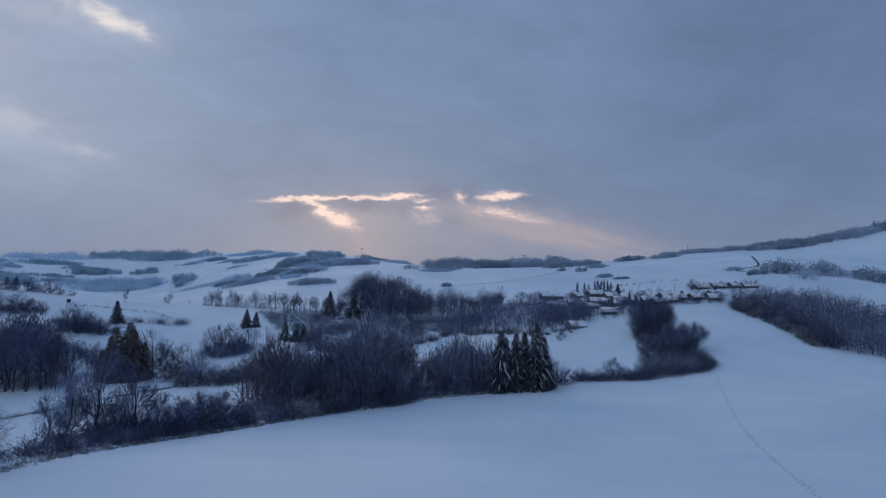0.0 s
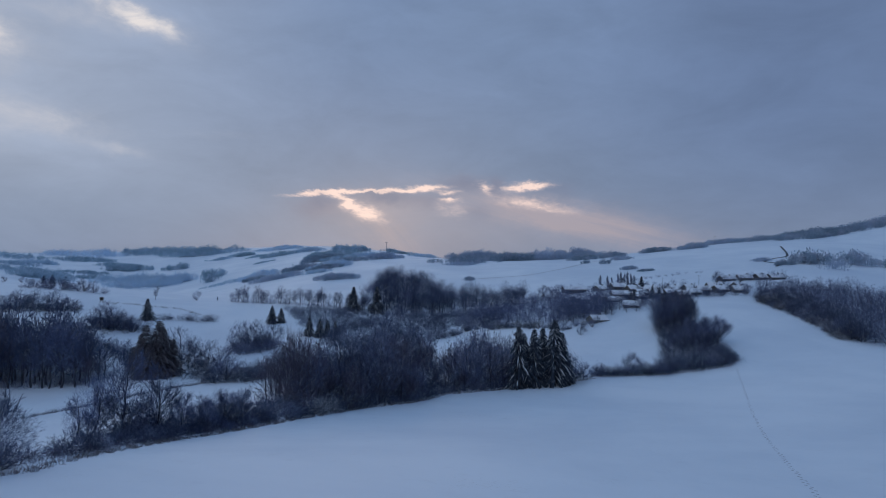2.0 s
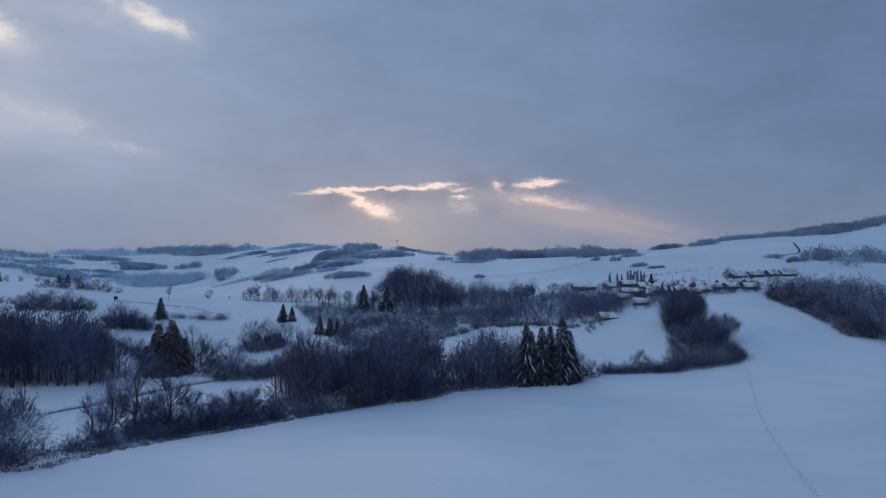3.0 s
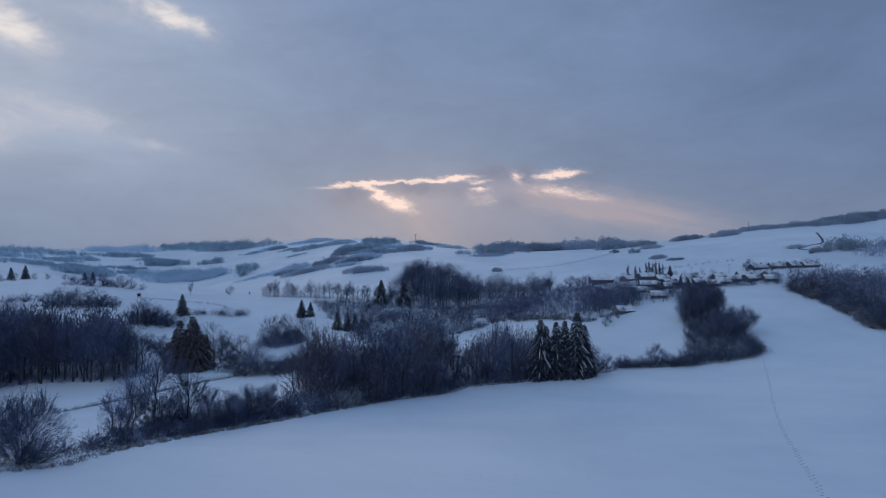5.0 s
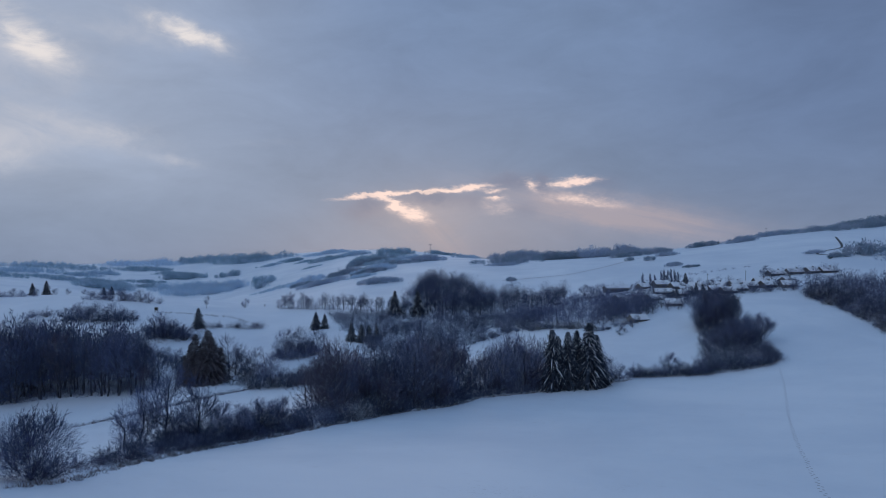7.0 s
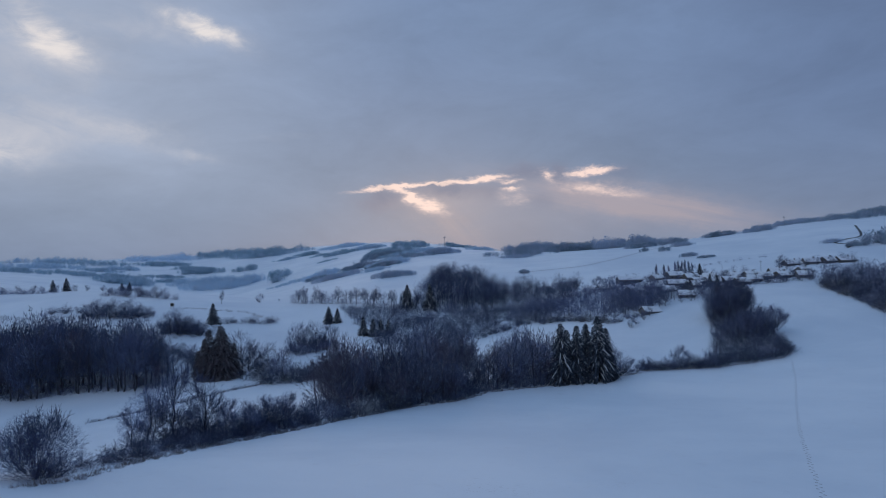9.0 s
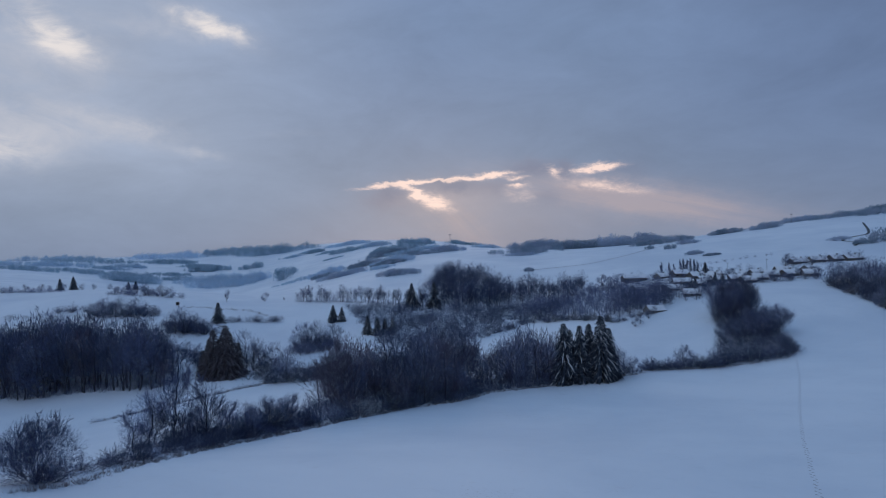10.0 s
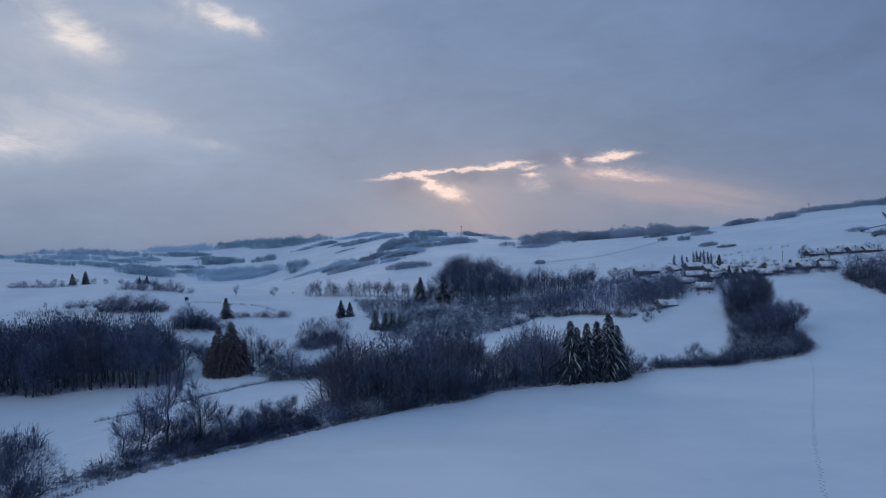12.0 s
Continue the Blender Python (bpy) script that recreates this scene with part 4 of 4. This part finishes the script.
# ---- distant woods, as they cover the hills ----
def far_wood(name, label, mat, cx, cy, half, tall, deep):
    """A belt of woodland: many small crowns on the hillside, too far to part."""
    s = Shape()
    count = int(min(330, max(26, half * deep / (tall * tall) * 130.0)))
    for k in range(count):
        a, b = placer.uniform(-1.15, 1.15), placer.uniform(-1.3, 1.3)
        ragged = noise.noise((cx * 0.1 + a * 2.2, cy * 0.1 + b * 1.6, 7.0))
        if a * a + b * b > 1.0 + 1.3 * ragged or ragged < -0.42:
            continue
        x, y = cx + a * half, cy + b * deep
        h = tall * placer.uniform(0.62, 1.0) * (1.0 - 0.30 * a * a) * (0.90 + 0.45 * noise.noise((x * 0.05, y * 0.05, 2.0)))
        z = ground_z(x, y)
        s.stick((x, y, z - 0.5), (x, y, z + 0.6 * h), 0.03 * h, 0.012 * h, 3)
        s.fill(rng, (x, y, z + 0.42 * h), (0.40 * h, 0.40 * h, 0.50 * h), 64, 0.10 * h, 0.095 * h, (x, y, z), z)
    ob = new(name, s.mesh(name, mat))
    return tagged(ob, label, "woods", kind="stuff")


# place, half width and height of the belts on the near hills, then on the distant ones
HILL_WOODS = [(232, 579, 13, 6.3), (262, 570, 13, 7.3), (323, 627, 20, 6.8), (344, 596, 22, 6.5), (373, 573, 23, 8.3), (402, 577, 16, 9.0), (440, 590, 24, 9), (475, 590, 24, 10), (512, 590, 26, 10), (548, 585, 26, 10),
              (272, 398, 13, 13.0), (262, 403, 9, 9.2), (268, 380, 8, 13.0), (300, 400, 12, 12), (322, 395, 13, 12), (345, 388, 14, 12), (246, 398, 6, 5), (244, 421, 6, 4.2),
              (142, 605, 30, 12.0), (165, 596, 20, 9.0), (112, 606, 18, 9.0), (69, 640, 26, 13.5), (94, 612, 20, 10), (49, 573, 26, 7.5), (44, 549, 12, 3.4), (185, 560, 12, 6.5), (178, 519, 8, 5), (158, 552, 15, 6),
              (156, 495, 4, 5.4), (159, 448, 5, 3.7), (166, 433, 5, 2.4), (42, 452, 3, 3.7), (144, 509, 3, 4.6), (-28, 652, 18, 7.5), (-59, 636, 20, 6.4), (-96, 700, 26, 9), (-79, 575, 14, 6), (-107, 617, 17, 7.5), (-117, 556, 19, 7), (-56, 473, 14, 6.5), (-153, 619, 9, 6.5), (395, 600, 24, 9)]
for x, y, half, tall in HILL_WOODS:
    far_wood("hill_wood", "hillside woodland with pale blue haze in its colour", WOODS_MID, x, y + 3, half * 1.2, tall, max(2.5, half * 0.42))
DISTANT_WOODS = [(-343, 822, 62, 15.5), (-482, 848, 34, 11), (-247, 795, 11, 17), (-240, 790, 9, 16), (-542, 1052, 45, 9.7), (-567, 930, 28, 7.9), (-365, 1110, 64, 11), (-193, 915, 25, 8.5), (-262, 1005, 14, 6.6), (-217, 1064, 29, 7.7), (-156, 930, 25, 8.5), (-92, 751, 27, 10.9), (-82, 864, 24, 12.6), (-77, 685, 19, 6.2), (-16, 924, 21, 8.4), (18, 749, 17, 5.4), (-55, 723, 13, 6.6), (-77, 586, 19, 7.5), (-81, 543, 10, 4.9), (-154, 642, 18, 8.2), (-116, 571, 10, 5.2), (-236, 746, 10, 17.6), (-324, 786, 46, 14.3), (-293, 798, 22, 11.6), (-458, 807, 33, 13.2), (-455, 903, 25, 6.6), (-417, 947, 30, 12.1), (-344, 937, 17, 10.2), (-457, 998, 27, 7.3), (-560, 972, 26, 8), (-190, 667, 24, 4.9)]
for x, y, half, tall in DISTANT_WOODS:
    far_wood("distant_wood", "distant woodland paled in colour to stand for haze", WOODS_FAR, x, y + 4, half * 1.15, tall * 1.0, half * 0.42)
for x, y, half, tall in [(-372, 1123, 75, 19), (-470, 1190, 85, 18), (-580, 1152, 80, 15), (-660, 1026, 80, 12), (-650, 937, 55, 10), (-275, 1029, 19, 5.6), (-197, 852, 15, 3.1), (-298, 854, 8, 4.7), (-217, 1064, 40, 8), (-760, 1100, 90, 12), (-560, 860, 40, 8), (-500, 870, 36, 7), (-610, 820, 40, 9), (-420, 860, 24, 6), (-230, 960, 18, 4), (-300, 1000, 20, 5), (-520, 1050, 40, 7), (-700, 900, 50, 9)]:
    far_wood("distant_wood", "distant woodland paled in colour to stand for haze", WOODS_FAR, x, y, half, tall, half * 0.4)


# ---- the village ----
def box(s, cx, cy, z0, z1, wx, wy):
    k = len(s.v)
    s.v += [np.array([cx + a * wx / 2, cy + b * wy / 2, z]) for z in (z0, z1) for a, b in ((-1, -1), (1, -1), (1, 1), (-1, 1))]
    s.f += [tuple(k + i for i in f) for f in ((3, 2, 1, 0), (4, 5, 6, 7), (0, 1, 5, 4), (1, 2, 6, 5), (2, 3, 7, 6), (3, 0, 4, 7))]


def house(x, y, long, deep, wall_h, pitch, turn, wall, label, windows=3, chimney=True):
    """A gabled house with its walls, snow-laden roof slabs, windows, door and chimney."""
    root = new("house")
    z = min(ground_z(x + dx * long / 2, y + dy * deep / 2) for dx in (-1, 1) for dy in (-1, 1))
    root.matrix_basis = pose(x, y, z, rz=turn)
    rise = pitch * deep / 2
    w = Shape()
    L, D, H = long / 2, deep / 2, wall_h
    w.v = [np.array(p) for p in ((-L, -D, -0.5), (L, -D, -0.5), (L, D, -0.5), (-L, D, -0.5), (-L, -D, H), (L, -D, H), (L, D, H), (-L, D, H), (-L, 0, H + rise), (L, 0, H + rise))]
    w.f = [(0, 1, 5, 4), (2, 3, 7, 6), (1, 2, 6, 9, 5), (3, 0, 4, 8, 7)]
    part("wall", w.mesh("wall", wall), root)
    for side in (-1, 1):
        for name, mat, t0, t1, o in (("roof", TILE, 0.0, 0.14, 0.45), ("snow_cover", ROOF_SNOW, 0.145, 0.38, 0.38)):
            r = Shape()
            e = D + o
            drop = pitch * o
            for zz in (t0, t1):
                r.v += [np.array(p) for p in ((-L - o, side * e, H - drop + zz), (L + o, side * e, H - drop + zz), (L + o, side * 0.012, H + rise + zz), (-L - o, side * 0.012, H + rise + zz))]
            r.f = [(0, 1, 2, 3), (4, 5, 6, 7), (0, 1, 5, 4), (1, 2, 6, 5), (2, 3, 7, 6), (3, 0, 4, 7)]
            part(name, r.mesh(name, mat), root)
    for k in range(windows):
        wx = -L + (k + 0.5) * long / windows
        f, g = Shape(), Shape()
        box(f, wx, -D - 0.03, H * 0.38, H * 0.82, 0.95, 0.08)
        box(g, wx, -D - 0.075, H * 0.42, H * 0.78, 0.78, 0.02)
        frame_ob = part("window", f.mesh("window", PLASTER_PALE), root)
        part("pane", g.mesh("pane", GLASS), frame_ob)
    d = Shape()
    box(d, L * 0.62, -D - 0.035, -0.1, min(2.0, H * 0.8), 0.9, 0.07)
    part("door", d.mesh("door", DARKWOOD), root)
    if chimney:
        c = Shape()
        box(c, L * 0.35, 0.0, H + rise - 0.4, H + rise + 0.9, 0.6, 0.6)
        part("chimney", c.mesh("chimney", PLASTER), root)
    return tagged(root, label, "house", "village houses")


DIM, PALE = "old house with weathered walls and a snowy roof", "pale plastered village house with a snowy roof"
house(97, 373, 13.5, 6, 3.4, 0.55, 6, PLASTER, "long two-storey works building with a snowy roof", 9, False)
for x, y, long, deep, wall_h, turn, kind in [(84, 368, 11, 5, 1.6, 4, 0), (74, 366, 10, 4, 1.3, -3, 0), (122, 368, 7.5, 5, 3.6, 8, 0), (109, 309, 7, 5, 2.2, -20, 1), (84, 284, 6.5, 5, 2.0, 12, 1), (106, 330, 7, 5, 2.0, 15, 1), (116, 346, 8, 5, 2.0, -10, 0),
                                             (126, 342, 6, 5, 2.4, 20, 0), (133, 338, 6, 5, 2.4, -14, 1), (140, 336, 6, 4.6, 2.2, 10, 0), (150, 330, 6.5, 5, 2.4, 4, 1), (158, 334, 6, 5, 2.5, -12, 0), (165, 330, 6, 5, 2.5, 14, 0), (173, 325, 5.6, 5, 2.2, -8, 1),
                                             (187, 364, 8, 5, 2.0, 6, 0), (196, 361, 7, 5, 2.2, -6, 1), (204, 358, 6, 5, 2.2, 12, 0), (113, 372, 6, 4.6, 2.0, 24, 1), (136, 352, 6, 5, 2.4, -25, 1), (92, 345, 6, 4.6, 2.0, 30, 0),
                                             (66, 364, 14, 5, 1.6, 2, 0), (104, 346, 8, 5, 2.0, -6, 1), (128, 358, 7, 5, 2.6, 12, 0), (146, 346, 7, 5, 2.4, -16, 0), (155, 344, 6, 5, 2.2, 9, 1), (168, 342, 7, 5, 2.4, -4, 0), (179, 336, 6, 5, 2.2, 18, 1), (143, 327, 6, 5, 2.2, 6, 0), (121, 334, 6.5, 5, 2.2, -18, 1), (212, 356, 8, 5, 2.0, 4, 0)]:
    house(x, y, long * 1.1, deep + 1.4, wall_h * 0.78, 0.60, turn, (PLASTER, PLASTER_PALE)[kind], (DIM, PALE)[kind], 3, True)
for x, y, h in [(118.5, 376, 8.0), (121.5, 377, 6.8), (125, 376, 8.9), (127, 376.5, 9.2), (129, 376, 8.6), (131, 376.5, 9.1), (133, 376, 8.2), (135, 376, 7.0), (114, 376, 8.6)]:
    plant(POPLAR, x, y, h, "village poplars")
plant(SPRUCES[2], 138, 372, 6.8, "village conifers", 1.1)
for x, y, h in [(112, 318, 6.5), (115, 322, 7), (128, 330, 7), (131, 328, 6), (110, 316, 5)]:
    plant(SPRUCES[0], x, y, h, "village conifers", 1.1)
for x, y, h in [(66, 380, 6), (68, 384, 5), (79, 378, 6.5), (82, 380, 5.5), (100, 350, 5), (142, 345, 5), (147, 336, 4.5), (155, 328, 4), (168, 326, 4), (120, 335, 5), (180, 364, 5), (184, 368, 6), (176, 328, 4.5), (128, 350, 5)]:
    plant(placer.choice(FROSTED + OAKS[:1]), x, y, h, "village trees", 1.25)
thicket("village_gardens", "bare garden shrubs and hedges in the village", [(104, 330), (130, 322), (172, 318), (176, 326), (150, 340), (118, 344)], 5.0, SIMPLE_BUSH, 1.6, 3.4, TWIG_FROST, 1.3)
thicket("village_trees", "small bare trees between the village houses", None, 0, SIMPLE_OAK, 3.0, 5.5, TWIG_FROST, 1.2, spots=along([(104, 352), (128, 334), (146, 326), (176, 319)], 3.4, 3.0) + along([(180, 360), (212, 354)], 3.6, 2.0) + along([(106, 366), (136, 362)], 4.0, 3.0))
thicket("village_trees", "dark bare trees in front of the village houses", None, 0, SIMPLE_OAK + SIMPLE_BUSH, 3.2, 6.0, TWIG, 1.15, spots=along([(100, 338), (120, 326), (146, 321), (178, 315)], 1.9, 2.4) + along([(112, 350), (140, 338), (180, 328)], 2.6, 3.0) + along([(104, 378), (134, 372), (160, 352)], 3.4, 2.0) + along([(70, 358), (96, 360), (118, 358)], 3.0, 2.0) + along([(176, 358), (214, 352)], 2.8, 1.5))
thicket("lane_hedge", "thin hedge of small trees beside the lane", None, 0, SIMPLE_BUSH, 1.3, 2.6, TWIG, 1.2, spots=along([(66, 392), (88, 398), (104, 400)], 4.2, 1.0) + along([(140, 398), (172, 404), (196, 402)], 4.6, 1.0))


# ---- lanes, tracks and small things ----
def ribbon(name, line, width, mat, label, lift=0.05, kind="structure", category="lane"):
    """A strip laid over the land along a smooth line."""
    pts = []
    ext = [line[0]] + line + [line[-1]]
    for i in range(1, len(ext) - 2):
        p0, p1, p2, p3 = (np.array(p, float) for p in ext[i - 1:i + 3])
        for t in np.linspace(0, 1, 16, endpoint=False):
            pts.append(0.5 * (2 * p1 + (p2 - p0) * t + (2 * p0 - 5 * p1 + 4 * p2 - p3) * t * t + (3 * p1 - p0 - 3 * p2 + p3) * t ** 3))
    pts.append(np.array(line[-1], float))
    s = Shape()
    for i, p in enumerate(pts):
        d = unit(pts[min(i + 1, len(pts) - 1)] - pts[max(i - 1, 0)])
        n = np.array([-d[1], d[0]])
        for o in (-0.5, 0.0, 0.5):
            q = p + n * o * width * placer.uniform(0.85, 1.15)
            s.v.append(np.array([q[0], q[1], ground_z(q[0], q[1]) + lift * (1.0 if o == 0 else 0.6)]))
    for i in range(len(pts) - 1):
        for o in (0, 1):
            a = i * 3 + o
            s.f.append((a, a + 1, a + 4, a + 3))
    ob = new(name, s.mesh(name, mat, smooth=True))
    return tagged(ob, label, category, kind=kind)


ribbon("hill_lane", [(306, 503), (292, 476), (278, 450), (268, 436), (252, 428), (243, 419), (246, 408), (237, 396)], 1.5, ASPHALT, "dark wet lane winding down the snowy hill", 0.35)
ribbon("field_lane", [(36, 459), (62, 460), (87, 463), (106, 476), (123, 490), (155, 523), (169, 529)], 1.3, TROD, "narrow trodden lane across the hillside", 0.2)
ribbon("village_road", [(60, 360), (84, 363), (108, 364), (140, 350), (178, 338)], 3.0, TROD, "snow-covered village road", 0.12)


def grass_strip(name, line, gap, lo, hi, spread, label):
    s = Shape()
    for x, y in along(line, gap, spread):
        z = ground_z(x, y)
        h = placer.uniform(lo, hi)
        for j in range(9):
            s.spike(np.array([x, y, z - 0.05]) + rng.normal(size=3) * np.array([0.25, 0.25, 0.0]), unit(np.array([*(rng.normal(size=2) * 0.6), 1.0])), h * placer.uniform(0.6, 1.1), 0.10, rng)
    ob = new(name, s.mesh(name, STRAW))
    return tagged(ob, label, "grass", kind="stuff")


grass_strip("ditch_grass", [(-104, 170), (-95, 179), (-88, 190), (-76, 206), (-68, 212)], 0.35, 0.6, 1.3, 0.9, "dry grass and weeds along a meadow ditch")
thicket("ditch_brush", "low snowy brush along the meadow ditch", None, 0, SIMPLE_BUSH, 0.7, 1.7, TWIG_FROST, 1.3, spots=along([(-104, 170), (-95, 179), (-88, 190), (-76, 206), (-68, 212)], 1.3, 0.7), category="undergrowth")
grass_strip("edge_grass", EDGE, 0.30, 0.35, 0.9, 0.7, "dry grass along the snowy field edge")
grass_strip("hedge_foot_grass", [(58, 202.5), (84, 203.5), (104, 204), (110, 212)], 0.35, 0.3, 0.8, 0.6, "dry grass at the foot of the hedge")
grass_strip("slope_grass", [(-150, 322), (-120, 330), (-96, 314)], 0.6, 0.5, 1.1, 2.0, "weedy strip across the snowy slope")


def footprint_trail():
    """Single prints pressed into the snow, one behind another."""
    s = Shape()
    side = 1
    for x, y in along([(104, 200), (96, 182), (85, 160), (73, 136), (62, 113), (51.5, 90), (42.5, 70), (36, 55)], 0.95, 0.14):
        side = -side
        cx, cy = x + 0.16 * side, y
        k = len(s.v)
        a0 = placer.uniform(-0.3, 0.3)
        for ring, (r, dz) in enumerate(((1.25, 0.012), (0.8, 0.035))):
            for i in range(8):
                t = 2 * pi * i / 8
                px, py = cx + cos(t + a0) * 0.13 * r, cy + sin(t + a0) * 0.22 * r
                s.v.append(np.array([px, py, ground_z(px, py) + dz]))
        s.f += [(k + i, k + (i + 1) % 8, k + 8 + (i + 1) % 8, k + 8 + i) for i in range(8)]
        s.f.append(tuple(k + 8 + i for i in range(8)))
    ob = new("footprint_trail", s.mesh("footprint_trail", TROD))
    return tagged(ob, "trail of footprints across the smooth snow", "footprints", kind="stuff")


footprint_trail()


def hunting_stand(x, y):
    root = new("hunting_stand")
    root.matrix_basis = pose(x, y, ground_z(x, y), rz=12)
    for a, b in ((-1, -1), (1, -1), (1, 1), (-1, 1)):
        s = Shape()
        s.stick((a * 0.75, b * 0.75, -0.2), (a * 0.5, b * 0.5, 1.3), 0.07, 0.06, 6)
        part("leg", s.mesh("leg", DARKWOOD), root)
    s = Shape()
    box(s, 0, 0, 1.3, 2.7, 1.4, 1.4)
    part("cabin", s.mesh("cabin", DARKWOOD), root)
    s = Shape()
    box(s, 0, -0.05, 2.7, 2.82, 1.7, 1.7)
    part("roof", s.mesh("roof", TILE), root)
    return tagged(root, "small dark wooden hunting stand on the slope", "hunting stand")


hunting_stand(-154, 320)


def pole(name, x, y, h, r, label, category, mat, arms=0):
    root = new(name)
    root.matrix_basis = pose(x, y, ground_z(x, y), rz=placer.uniform(-20, 20))
    s = Shape()
    s.stick((0, 0, -0.4), (0, 0, h), r, r * 0.6, 8)
    part("shaft", s.mesh("shaft", mat), root)
    for k in range(arms):
        s = Shape()
        z = h - 0.35 - 0.6 * k
        s.stick((-0.12 * h, 0, z), (0.12 * h, 0, z), r * 0.6, r * 0.6, 6)
        part("crossarm", s.mesh("crossarm", mat), root)
    return tagged(root, label, category)


pole("radio_mast", -31, 812, 15, 0.35, "slender radio mast on the distant hill", "mast", STEEL, 2)
pole("radio_mast", 305, 612, 9, 0.25, "slender radio mast on the wooded ridge", "mast", STEEL, 2)
for x, y in [(147, 362), (166, 356), (152, 332)]:
    tagged(pole("utility_pole", x, y, 6.0, 0.10, "wooden utility pole beside the village", "utility pole", DARKWOOD, 1), group="utility poles")
for x, y in [(-52, 80), (-66, 104)]:
    tagged(pole("fence_stake", x, y, 1.8, 0.05, "old wooden stake in the snow", "stake", DARKWOOD), group="field stakes")
